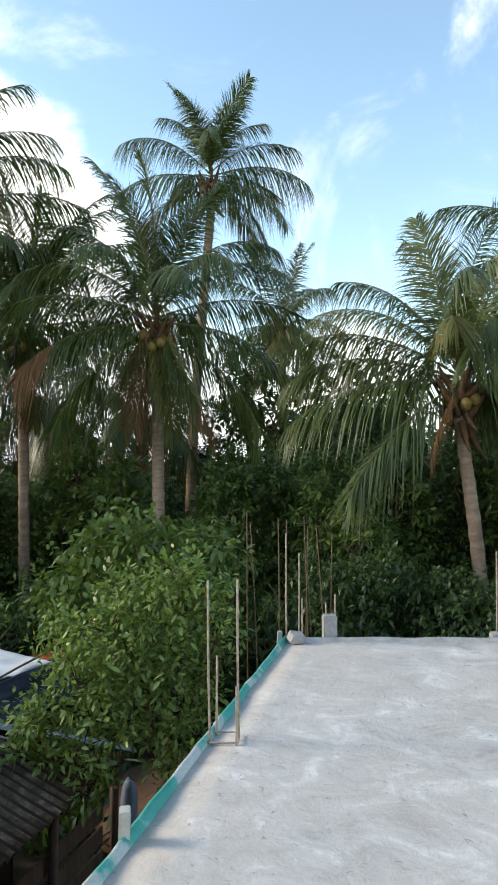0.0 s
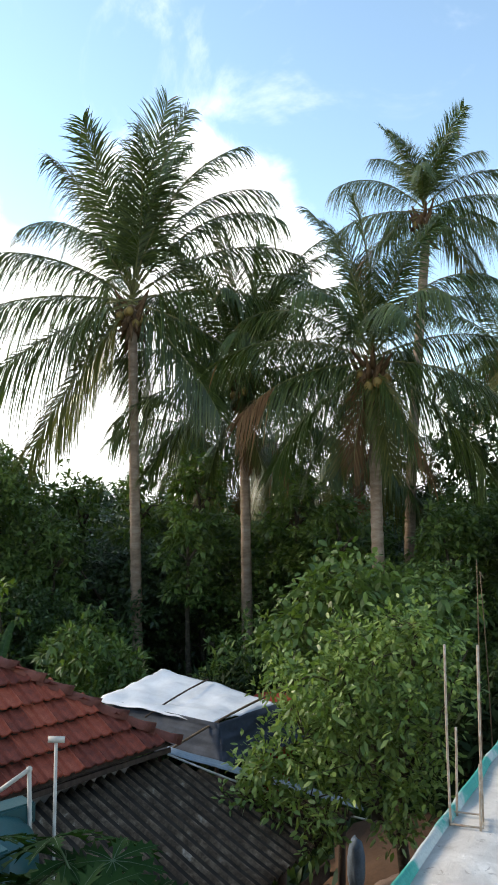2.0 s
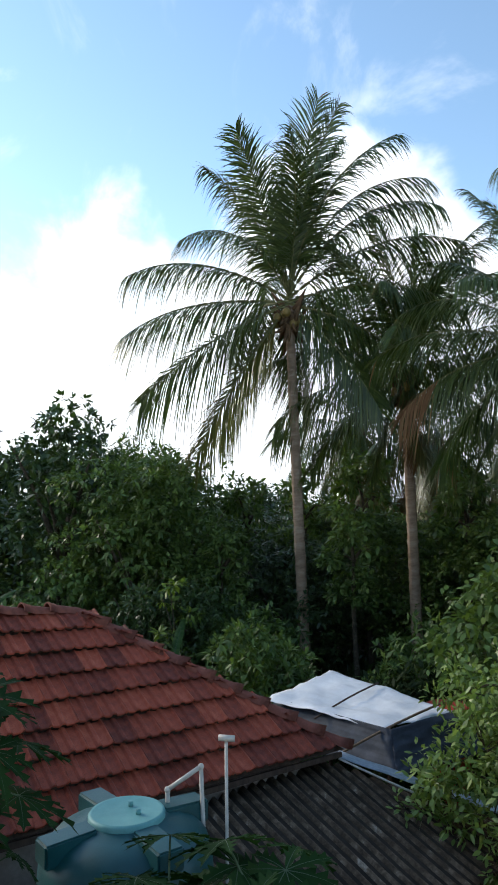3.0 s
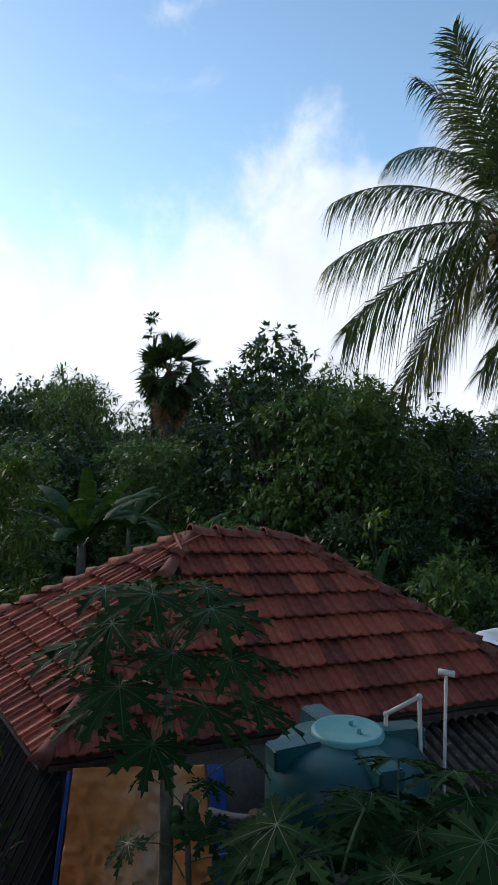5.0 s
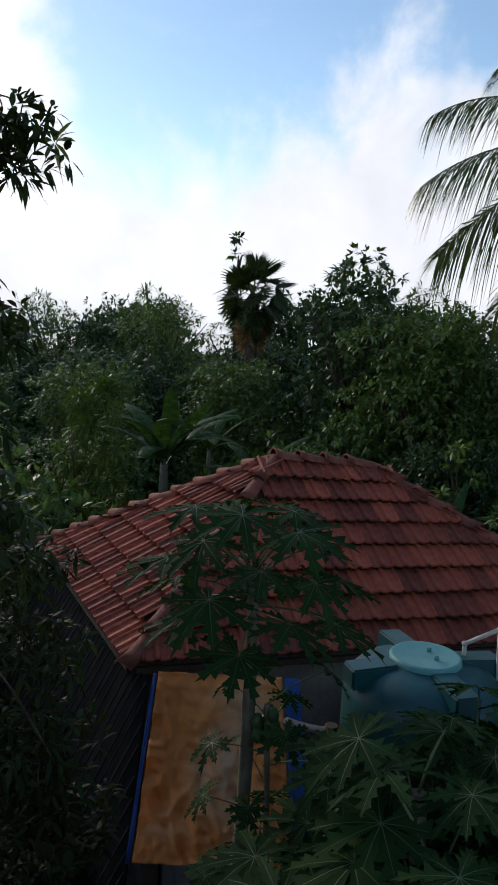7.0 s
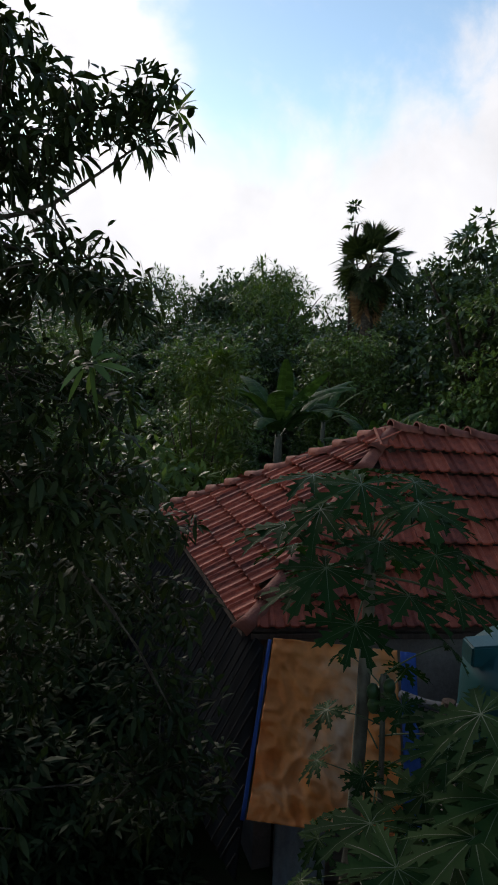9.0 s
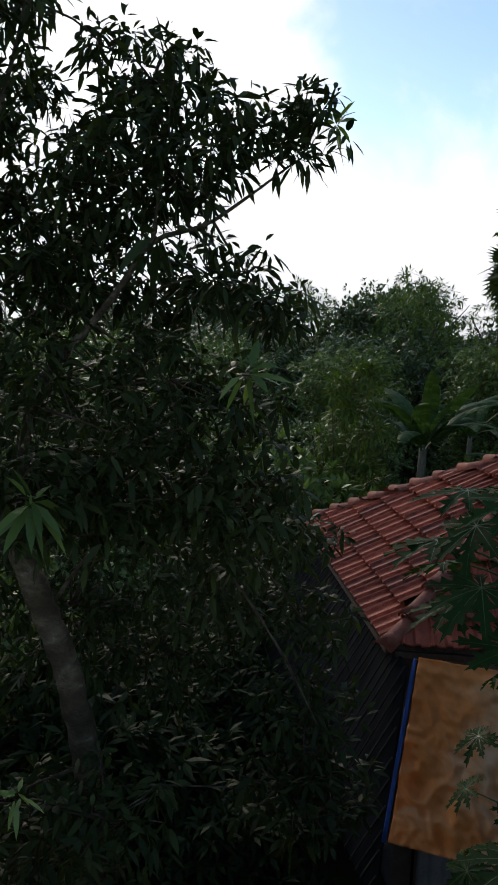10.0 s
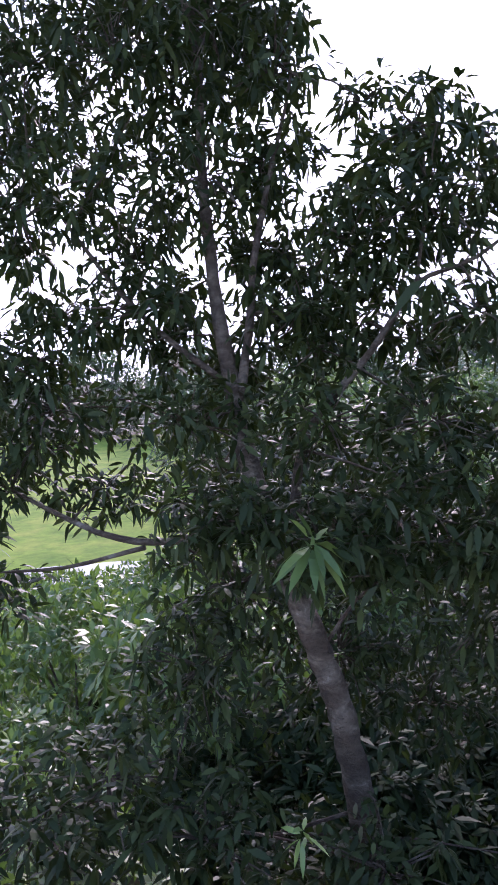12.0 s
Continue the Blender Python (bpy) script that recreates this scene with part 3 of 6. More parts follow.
def palm(base, top, length, fronds, seed, label, nuts=8, r=0.17):
    """Coconut palm: ringed trunk, fronds one by one, husk of old leaf bases, coconuts."""
    rng, rnd = np.random.default_rng(seed), random.Random(seed)
    e = root("coconut_palm", base, label, "palm tree", "coconut palms")
    b, t = Vector(base), Vector(top)
    h = (t - b).length
    n = int(h / 0.16)
    pts, rad = [], []
    bow = Vector((rnd.uniform(-1, 1), rnd.uniform(-1, 1), 0)) * h * 0.012
    for i in range(n + 1):
        q = i / n
        pts.append(b.lerp(t, q) - b + bow * math.sin(math.pi * q * 1.3))
        rad.append(r * (1.0 + 0.55 * math.exp(-q * 16) - 0.22 * q) * (1.0 if i % 2 else 0.93))
    part("trunk", tube(pts, rad, 10, 0.04, seed), M["bark_palm"], e)
    tip = t - b
    # fibrous husk round the growing point
    bm = bmesh.new()
    for k in range(26):
        a = k * 2.4
        lo = tip + Vector((math.cos(a) * 0.13, math.sin(a) * 0.13, -0.75 + 0.03 * k))
        hi = lo + Vector((math.cos(a) * 0.36, math.sin(a) * 0.36, rnd.choice((0.5, 0.35, -0.45)) + rnd.uniform(-0.2, 0.2)))
        sub = tube(curve_pts(lo, hi, 3, (0, 0, -0.05)), [0.09, 0.075, 0.05, 0.02], 5, 0.25, seed + k)
        me = bpy.data.meshes.new("tmp")
        sub.to_mesh(me), sub.free()
        bm.from_mesh(me)
        bpy.data.meshes.remove(me)
    part("husk", bm, M["husk"], e, "brown fibrous leaf bases")
    for az, e0, bend, f, kind in fronds:
        mats = [M[("frond", "frond_yellow", "frond_dry")[kind]], M["rachis"], M["frond_dry"]]
        hang = (0.75 if e0 > 55 else 0.95) + 0.5 * rng.random() + (0.35 if e0 < 20 else 0)
        me = frond(rng, length * f, e0, bend, hang, mats, 0.35 if kind == 0 and e0 < -5 and rng.random() < 0.2 else 0.0)
        ob = from_mesh("frond", me, mats, e, "yellowing frond" if kind == 1 else "dry brown frond" if kind == 2 else "")
        ob.matrix_basis = pose(*(tip + Vector((0, 0, 0.1 + 0.004 * max(e0, 0)))), rnd.uniform(-22, 22), 0, az)
    bmn = bmesh.new()
    bmesh.ops.create_icosphere(bmn, subdivisions=2, radius=0.115)
    for v in bmn.verts:
        v.co.z *= 1.18
    nut_me = None
    for k in range(nuts):
        a, d = k * 2.39 + seed, 0.26 + 0.06 * (k % 3)
        if nut_me is None:
            ob = part("coconut", bmn, M["coconut"], e)
            nut_me = ob.data
        else:
            ob = from_mesh("coconut", nut_me, None, e)
        ob.location = tip + Vector((math.cos(a) * d, math.sin(a) * d, -0.25 - 0.1 * (k % 4)))
    return e


def ring_of_fronds(seed, n, low=-55, high=82, dry=2, yellow=2):
    rnd = random.Random(seed)
    out = []
    for i in range(n):
        q = i / (n - 1)
        e0 = high + (low - high) * q**0.9 + rnd.uniform(-6, 6)
        bend = 24 + 56 * math.sin(math.pi * min(1, q * 1.1)) + rnd.uniform(-8, 8)
        if e0 < -20:
            bend = 30
        kind = 2 if n - i <= dry else 1 if n - i <= dry + yellow else 0
        out.append(((i * 137.5 + rnd.uniform(-18, 18)) % 360, e0, bend, rnd.uniform(0.86, 1.08), kind))
    return out


# ---- broadleaf trees ----
def tree(name, at, height, spread, seed, leaf, label, count=5000, leaf_len=0.22, trunk_r=0.14, trunk_h=0.4, clumps=16, aspect=0.5, group="woodland trees", category="tree"):
    """Tapered trunk, forking limbs and an uneven crown of leaves in clumps."""
    rng, rnd = np.random.default_rng(seed), random.Random(seed)
    e = root(name, at, label, category, group)
    th = height * trunk_h
    lean = Vector((rnd.uniform(-0.08, 0.08), rnd.uniform(-0.08, 0.08), 0)) * height
    fork = Vector((0, 0, th)) + lean * 0.5
    part("trunk", tube(curve_pts((0, 0, 0), fork, 6, lean * 0.3), [trunk_r * (1.25 - 0.09 * i) for i in range(7)], 8, 0.08, seed), M["bark"], e)
    blobs, limbs = [], 5
    for k in range(limbs):
        a = k * 2 * math.pi / limbs + rnd.uniform(-0.5, 0.5)
        reach = spread * rnd.uniform(0.35, 0.75)
        end = Vector((math.cos(a) * reach, math.sin(a) * reach, height * rnd.uniform(0.62, 0.92)))
        mid = fork.lerp(end, 0.5) + Vector((0, 0, height * 0.03))
        part("limb", tube([fork - Vector((0, 0, 0.1)), fork.lerp(mid, 0.5), mid, mid.lerp(end, 0.5), end], [trunk_r * q for q in (0.7, 0.55, 0.4, 0.26, 0.1)], 6, 0.08, seed + k), M["bark"], e)
    for k in range(clumps):
        q = (k + 0.5) / clumps
        z = height * (trunk_h * 0.75 + (1.0 - trunk_h * 0.75) * q)
        wid = spread * (0.35 + 0.65 * math.sin(math.pi * min(1.0, 0.18 + 0.8 * q)))
        a = k * 2.4 + rnd.uniform(-0.4, 0.4)
        rr = wid * rnd.uniform(0.3, 0.85)
        s = spread * rnd.uniform(0.24, 0.42)
        blobs.append(((math.cos(a) * rr + lean.x, math.sin(a) * rr + lean.y, z - s * 0.4), (s, s, s * rnd.uniform(0.6, 0.85))))
    from_mesh("crown", kite_mesh("crown", *tuft_leaves(rng, blobs, count, leaf_len, aspect), leaf), leaf, e)
    return e


def placed(t, x, y, z, s, turn, sz=None):
    return copy_thing(t, pose(x, y, z, 0, 0, turn) @ Matrix.Diagonal((s, s, sz or s, 1)))


# ---- ground ----
def build_ground():
    bm = bmesh.new()
    n = 60
    grid = []
    for i in range(n + 1):
        row = []
        for j in range(n + 1):
            u, v = (i / n * 2 - 1), (j / n * 2 - 1)
            x, y = math.copysign(abs(u) ** 2.2, u) * 900, math.copysign(abs(v) ** 2.2, v) * 900
            d = math.hypot(x, y)
            z = 0.05 * noise.noise((x * 0.15, y * 0.15, 0)) if d < 120 else 0.0
            row.append(bm.verts.new((x, y, z - 0.1)))
        grid.append(row)
    for i in range(n):
        for j in range(n):
            bm.faces.new((grid[i][j], grid[i + 1][j], grid[i + 1][j + 1], grid[i][j + 1]))
    tagged(obj("ground", bm, M["earth"]), "brown earth with leaf litter and weeds", "ground", kind="structure")
    bm = bmesh.new()
    edge = []
    for k in range(40):
        a = 2 * math.pi * k / 40
        r = 1 + 0.12 * noise.noise((math.cos(a) * 2, math.sin(a) * 2, 5))
        edge.append(bm.verts.new((-38 + math.cos(a) * 28 * r, -13 + math.sin(a) * 17 * r, 0.0)))
    bm.faces.new(edge)
    tagged(obj("field", bm, M["grass"]), "sunlit green and yellow grass field", "field", kind="structure")
    bm = bmesh.new()
    edge = []
    for k in range(32):
        a = 2 * math.pi * k / 32
        r = 1 + 0.2 * noise.noise((math.cos(a) * 2, math.sin(a) * 2, 9))
        edge.append(bm.verts.new((-18.6 + math.cos(a) * 1.3 * r, -4.2 + math.sin(a) * 2.4 * r, 0.02)))
    bm.faces.new(edge)
    tagged(obj("water", bm, M["water"]), "small pond reflecting the bright sky", "pond", kind="structure")


build_ground()


# ---- concrete roof terrace ----
def slab_left(y):
    return -0.38 + (y - 2.96) * 0.2395


def build_terrace():
    bm = bmesh.new()
    nx, ny = 26, 40
    grid = []
    for j in range(ny + 1):
        y = -3.5 + 10.55 * j / ny
        x0, x1 = slab_left(y), 7.5
        grid.append([bm.verts.new((x0 + (x1 - x0) * i / nx, y, 3.3 + 0.010 * noise.noise((x0 + i * 0.6, y * 1.3, 0)))) for i in range(nx + 1)])
    for j in range(ny):
        for i in range(nx):
            bm.faces.new((grid[j][i], grid[j][i + 1], grid[j + 1][i + 1], grid[j + 1][i])).smooth = True
    top = list(bm.faces)
    r = bmesh.ops.extrude_face_region(bm, geom=top)
    for v in [g for g in r["geom"] if isinstance(g, bmesh.types.BMVert)]:
        v.co.z = 3.16
    bmesh.ops.recalc_face_normals(bm, faces=bm.faces)
    roof = tagged(obj("roof_terrace", bm, M["slab"]), "rough grey cement roof slab with trowel marks", "roof", kind="structure")
    # the storey below it
    y0, y1 = -3.3, 6.9
    corners = [(slab_left(y0) + 0.15, y0), (slab_left(y1) + 0.15, y1), (7.3, y1), (7.3, y0)]
    for k, name in enumerate(("wall_west", "wall_north", "wall_east", "wall_south")):
        (ax, ay), (bx, by) = corners[k], corners[(k + 1) % 4]
        ang = math.degrees(math.atan2(by - ay, bx - ax))
        w = obj(name, box(((ax + bx) / 2, (ay + by) / 2, 1.53), (math.hypot(bx - ax, by - ay) - 0.2, 0.2, 3.25), ang), M["wall"])
        tagged(w, "plain rendered wall under the roof slab", "wall", kind="structure")
    # painted lip along the two open edges
    bm = bmesh.new()
    rnd = random.Random(3)
    rows = []
    for k in range(70):
        y = -3.4 + 10.5 * k / 69
        x = slab_left(y) + 0.012 * noise.noise((0, y * 3, 0))
        h = 0.035 + 0.014 * noise.noise((3, y * 4, 0))
        rows.append([bm.verts.new((x + dx, y, 3.3 + dz)) for dx, dz in ((-0.02, -0.10), (-0.022, h), (0.0, h + 0.008), (0.016, h * 0.7), (0.03, -0.004))])
    for a, b in zip(rows, rows[1:]):
        for i in range(4):
            bm.faces.new((a[i], b[i], b[i + 1], a[i + 1])).smooth = True
    tagged(obj("trim", bm, M["teal_paint"]), "worn teal-green painted lip of the roof edge", "roof edge", kind="structure")
    bm = bmesh.new()
    rows = []
    for k in range(50):
        x = 0.62 + 6.8 * k / 49
        h = 0.028 + 0.012 * noise.noise((x * 3, 7, 0))
        rows.append([bm.verts.new((x, 7.05 + dy + 0.012 * noise.noise((x * 2, 1, 0)), 3.3 + dz)) for dy, dz in ((0.035, -0.1), (0.03, h), (0.0, h + 0.008), (-0.05, h * 0.5), (-0.08, -0.004))])
    for a, b in zip(rows, rows[1:]):
        for i in range(4):
            bm.faces.new((b[i], a[i], a[i + 1], b[i + 1])).smooth = True
    tagged(obj("trim", bm, M["concrete_raw"]), "low raw cement kerb on the roof edge", "roof edge", kind="structure")


build_terrace()


def starter_bars(x, y, bars, label, stirrups=(0.02,)):
    """Column starter: upright bars tied with square stirrups, set into the slab."""
    e = root("rebar_column", (x, y, 3.3), label, "rebar", "column starter bars")
    rnd = random.Random(int(x * 100 + y))
    for bx, by, h in bars:
        lean = Vector((rnd.uniform(-0.02, 0.02), rnd.uniform(-0.02, 0.02), 0)) * h
        part("bar", tube(curve_pts((bx, by, -0.03), Vector((bx, by, h)) + lean, 5, lean * 0.3), 0.0075, 6), M["rust"], e)
    xs, ys = [b[0] for b in bars], [b[1] for b in bars]
    for z in stirrups:
        q = [(min(xs), min(ys), z), (max(xs), min(ys), z), (max(xs), max(ys), z), (min(xs), max(ys), z), (min(xs), min(ys), z)]
        part("stirrup", tube(q, 0.006, 5), M["rust"], e)
    return e


starter_bars(0.095, 4.50, [(-0.085, -0.06, 1.0), (0.075, -0.085, 0.36), (0.09, 0.0, 1.0), (-0.055, 0.09, 0.50)], "rusty steel starter bars tied above the roof slab")
starter_bars(0.68, 7.00, [(-0.07, 0.02, 1.05), (-0.06, 0.12, 0.55), (0.05, 0.03, 0.85), (0.09, 0.12, 0.40)], "tall rusty starter bars at the roof corner", (0.03,))
starter_bars(1.06, 7.22, [(-0.04, 0.0, 0.34), (0.045, 0.03, 0.42)], "short steel bars in a concrete stub", ())
starter_bars(2.70, 7.18, [(0.0, 0.0, 0.85), (0.05, 0.05, 0.5)], "thin steel bars above the kerb", ())


def rubble_block(name, c, s, rz, tilt, label, mat="concrete_raw"):
    bm = bmesh.new()
    add_box(bm, (0, 0, 0), s, 0, min(s) * 0.1)
    for v in bm.verts:
        v.co += Vector([noise.noise(v.co * 9 + Vector((k * 7, 0, 0))) for k in range(3)]) * min(s) * 0.09
    ob = obj(name, bm, M[mat])
    ob.matrix_world = pose(*c, tilt, tilt * 0.6, rz)
    return tagged(ob, label, "concrete block")


rubble_block("concrete_stub", (1.05, 7.22, 3.37), (0.135, 0.12, 0.30), 4, 0, "short pale concrete column stub on the roof edge")
rubble_block("concrete_stub", (2.72, 7.2, 3.27), (0.14, 0.12, 0.16), 0, 0, "low concrete stub on the roof kerb")
rubble_block("concrete_lump", (0.70, 6.96, 3.355), (0.14, 0.11, 0.09), 30, 18, "broken lump of concrete at the roof corner")
rubble_block("corner_peg", (0.545, 7.04, 3.33), (0.045, 0.045, 0.14), 10, 3, "small pale peg at the roof corner")
rubble_block("white_post", (-0.325, 3.30, 3.12), (0.05, 0.075, 0.66), 12, 2, "pale concrete fence post beside the roof edge", "pvc")


# ---- tiled house ----
K, R_, F_, B_ = Vector((-5.14, 2.94, 2.5)), Vector((-2.96, 7.52, 2.5)), Vector((-9.02, 3.82, 2.5)), Vector((-6.9, 8.4, 2.5))
RL, RR = Vector((-5.95, 5.15, 4.0)), Vector((-5.56, 6.27, 3.9))


def tile_mesh():
    """Interlocking clay tile: pan with two raised ribs and a rolled edge, nose at -y, upper end at +y."""
    prof = [(-0.5, 0.014), (-0.43, 0.036), (-0.36, 0.014), (-0.14, 0.004), (-0.07, 0.028), (0.05, 0.028), (0.12, 0.004), (0.36, 0.008), (0.43, 0.034), (0.5, 0.026)]
    bm = bmesh.new()
    rows = []
    for y, dz, k in ((-0.40, -0.016, 1.0), (-0.5, -0.018, 1.0), (-0.5, 0.0, 1.0), (-0.46, 0.003, 1.0), (0.58, -0.004, 0.9)):
        rows.append([bm.verts.new((x, y, z * k + dz)) for x, z in prof])
    for a, b in zip(rows, rows[1:]):
        for i in range(len(prof) - 1):
            bm.faces.new((a[i], a[i + 1], b[i + 1], b[i]))
    me = bpy.data.meshes.new("tile")
    bm.to_mesh(me)
    bm.free()
    me.materials.append(M["tile"])
    return me


def roof_face(a, b, c, d, rows, width):
    """Places of tiles on a face with eave a-b and top d-c (c above b): matrices, row by row from the eave."""
    out = []
    for j in range(rows):
        q0, q1 = j / rows, (j + 1) / rows
        left, right = a.lerp(d, q0), b.lerp(c, q0)
        left1, right1 = a.lerp(d, q1), b.lerp(c, q1)
        run = right - left
        n = max(1, round(run.length / width))
        # keep the columns in line up the slope
        u = (b - a).normalized()
        first, last = (left - a).dot(u), (right - a).dot(u)
        k0, k1 = math.ceil(first / width - 0.5), math.floor(last / width + 0.5)
        for k in range(k0, k1):
            f = ((k + 0.5) * width - first) / max(1e-6, last - first)
            f = min(max(f, 0.0), 1.0)
            lo, hi = left.lerp(right, f), left1.lerp(right1, f)
            mid = (a - a) + lo.lerp(hi, 0.5)
            x = run.normalized()
            y = ((d + c) / 2 - (a + b) / 2)
            y = (y - x * y.dot(x)).normalized()
            z = x.cross(y)
            ln = (left1 + right1 - left - right).length / 2
            m = Matrix((x, y, z)).transposed().to_4x4()
            m.translation = mid + z * 0.045
            out.append((m, ln))
    return out


def build_house():
    e = root("house", (-5.6, 5.5, 0), "low house with a weathered red clay tile hip roof", "house")
    inv = e.matrix_world.inverted()
    rnd = random.Random(8)

    def put(ob):
        ob.parent = e
        ob.matrix_parent_inverse = inv
        return ob

    # walls set in from the eaves
    c = (K + R_ + F_ + B_) / 4
    q = [p.lerp(c, 0.13) for p in (K, R_, B_, F_)]
    for i in range(4):
        a, b = q[i], q[(i + 1) % 4]
        ang = math.degrees(math.atan2(b.y - a.y, b.x - a.x))
        put(obj("wall", box(((a.x + b.x) / 2, (a.y + b.y) / 2, 1.15), ((b - a).length - 0.18, 0.18, 2.42), ang), M["wall"]))
    # boarding under the tiles
    bm = bmesh.new()
    v = [bm.verts.new(p) for p in (K, R_, B_, F_, RL, RR)]
    for f in ((0, 1, 5, 4), (1, 2, 5), (2, 3, 4, 5), (3, 0, 4)):
        bm.faces.new([v[i] for i in f])
    bm.faces.new((v[3], v[2], v[1], v[0]))
    roof = put(obj("roof", bm, M["dark_wood"]))
    me = tile_mesh()
    back = []
    W = 0.265
    for face, shown in (((K, R_, RR, RL), True), ((F_, K, RL, RL), True), ((R_, B_, RR, RR), False), ((B_, F_, RL, RR), False)):
        for m, ln in roof_face(*face, 8, W):
            m = m @ Matrix.Rotation(radians(rnd.uniform(-1.6, 1.6)), 4, "Z") @ Matrix.Rotation(radians(-13.5 + rnd.uniform(-1.8, 1.8)), 4, "X") @ Matrix.Diagonal((W, ln, 1, 1))
            m.translation.z += rnd.uniform(-0.004, 0.006)
            if shown:
                t = new("tile", me)
                t.parent = roof
                t.matrix_basis = m
            else:
                back.append(m)
    bm = bmesh.new()
    for m in back:
        n0 = len(bm.verts)
        bm.from_mesh(me)
        bm.verts.ensure_lookup_table()
        for v in bm.verts[n0:]:
            v.co = m @ v.co
    far = put(obj("tiles", bm, M["tile"]))
    far["kind"] = "stuff"
    # ridge and hip caps, each a short half-round overlapping the next
    cap = None
    for a, b in ((RL, RR), (K, RL), (R_, RR), (F_, RL), (B_, RR)):
        d = b - a
        n = max(3, round(d.length / 0.33))
        for i in range(n):
            p = a.lerp(b, (i + 0.45) / n)
            if cap is None:
                bm = bmesh.new()
                rows = []
                for y, s, lift in ((-0.58, 1.0, 0.030), (-0.2, 0.88, 0.004), (0.55, 0.74, -0.012)):
                    rows.append([bm.verts.new((math.cos(t) * 0.095 * s, y, math.sin(t) * 0.085 * s + lift)) for t in [math.pi * k / 8 for k in range(9)]])
                    rows.append([bm.verts.new((math.cos(t) * 0.078 * s, y, math.sin(t) * 0.068 * s + lift)) for t in [math.pi * k / 8 for k in range(9)]])
                for k in range(8):
                    for r0, r1 in ((0, 2), (2, 4)):
                        bm.faces.new((rows[r0][k], rows[r1][k], rows[r1][k + 1], rows[r0][k + 1])).smooth = True
                    bm.faces.new((rows[0][k + 1], rows[1][k + 1], rows[1][k], rows[0][k]))
                cap = bpy.data.meshes.new("ridge_tile")
                bm.to_mesh(cap)
                bm.free()
                cap.materials.append(M["tile_ridge"])
            y = d.normalized()
            x = y.cross(Vector((0, 0, 1))).normalized()
            z = x.cross(y)
            m = Matrix((x, y, z)).transposed().to_4x4() @ Matrix.Rotation(radians(rnd.uniform(-3, 3)), 4, "Z") @ Matrix.Diagonal((1, d.length / n * 1.05, 1, 1))
            m.translation = p + z * 0.02
            t = new("ridge_tile", cap)
            t.parent = roof
            t.matrix_basis = m
    # eave board and rafters' ends
    for a, b in ((K, R_), (F_, K)):
        d = b - a
        ang = math.degrees(math.atan2(d.y, d.x))
        mid = (a + b) / 2
        put(obj("eave_board", box((mid.x, mid.y, 2.46), (d.length - 0.1, 0.03, 0.05), ang), M["dark_wood"]))
    return e


build_house()


def corrugated(name, a, b, c, d, mat, label, category, pitch=0.125, depth=0.034, thick=0.006, tagit=True, valley=None):
    """Corrugated sheet between edge a-b (top) and d-c (bottom); the waves run down from top to bottom."""
    bm = bmesh.new()
    a, b, c, d = (Vector(p) for p in (a, b, c, d))
    n = max(8, int((b - a).length / pitch) * 6)
    nrm = (b - a).cross(d - a).normalized()
    if nrm.z < 0:
        nrm = -nrm
    rows = []
    for j in range(9):
        q = j / 8
        lo, hi = a.lerp(d, q), b.lerp(c, q)
        rows.append([lo.lerp(hi, i / n) + nrm * (depth * math.sin(2 * math.pi * i / 6) + 0.012 * noise.noise((i * 0.06, q * 3, a.x))) for i in range(n + 1)])
    top = [[bm.verts.new(p) for p in r] for r in rows]
    low = [[bm.verts.new(p - nrm * thick) for p in r] for r in rows]
    for g, flip in ((top, False), (low, True)):
        for r0, r1 in zip(g, g[1:]):
            for i in range(n):
                f = (r0[i], r1[i], r1[i + 1], r0[i + 1])
                g2 = bm.faces.new(f[::-1] if flip else f)
                g2.smooth = True
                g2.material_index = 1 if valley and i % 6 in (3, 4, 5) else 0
    for i in range(n):
        bm.faces.new((top[-1][i], low[-1][i], low[-1][i + 1], top[-1][i + 1]))
        bm.faces.new((top[0][i + 1], low[0][i + 1], low[0][i], top[0][i]))
    for g0, g1 in zip(range(8), range(1, 9)):
        bm.faces.new((top[g0][0], low[g0][0], low[g1][0], top[g1][0]))
        bm.faces.new((top[g1][-1], low[g1][-1], low[g0][-1], top[g0][-1]))
    ob = obj(name, bm, [mat, valley] if valley else mat)
    return tagged(ob, label, category) if tagit else ob


# lean-to shed against the house front
LT = [Vector((-4.1, 4.75, 2.36)), Vector((-3.02, 7.62, 2.30)), Vector((-1.12, 8.30, 1.70)), Vector((-2.36, 4.12, 1.72))]


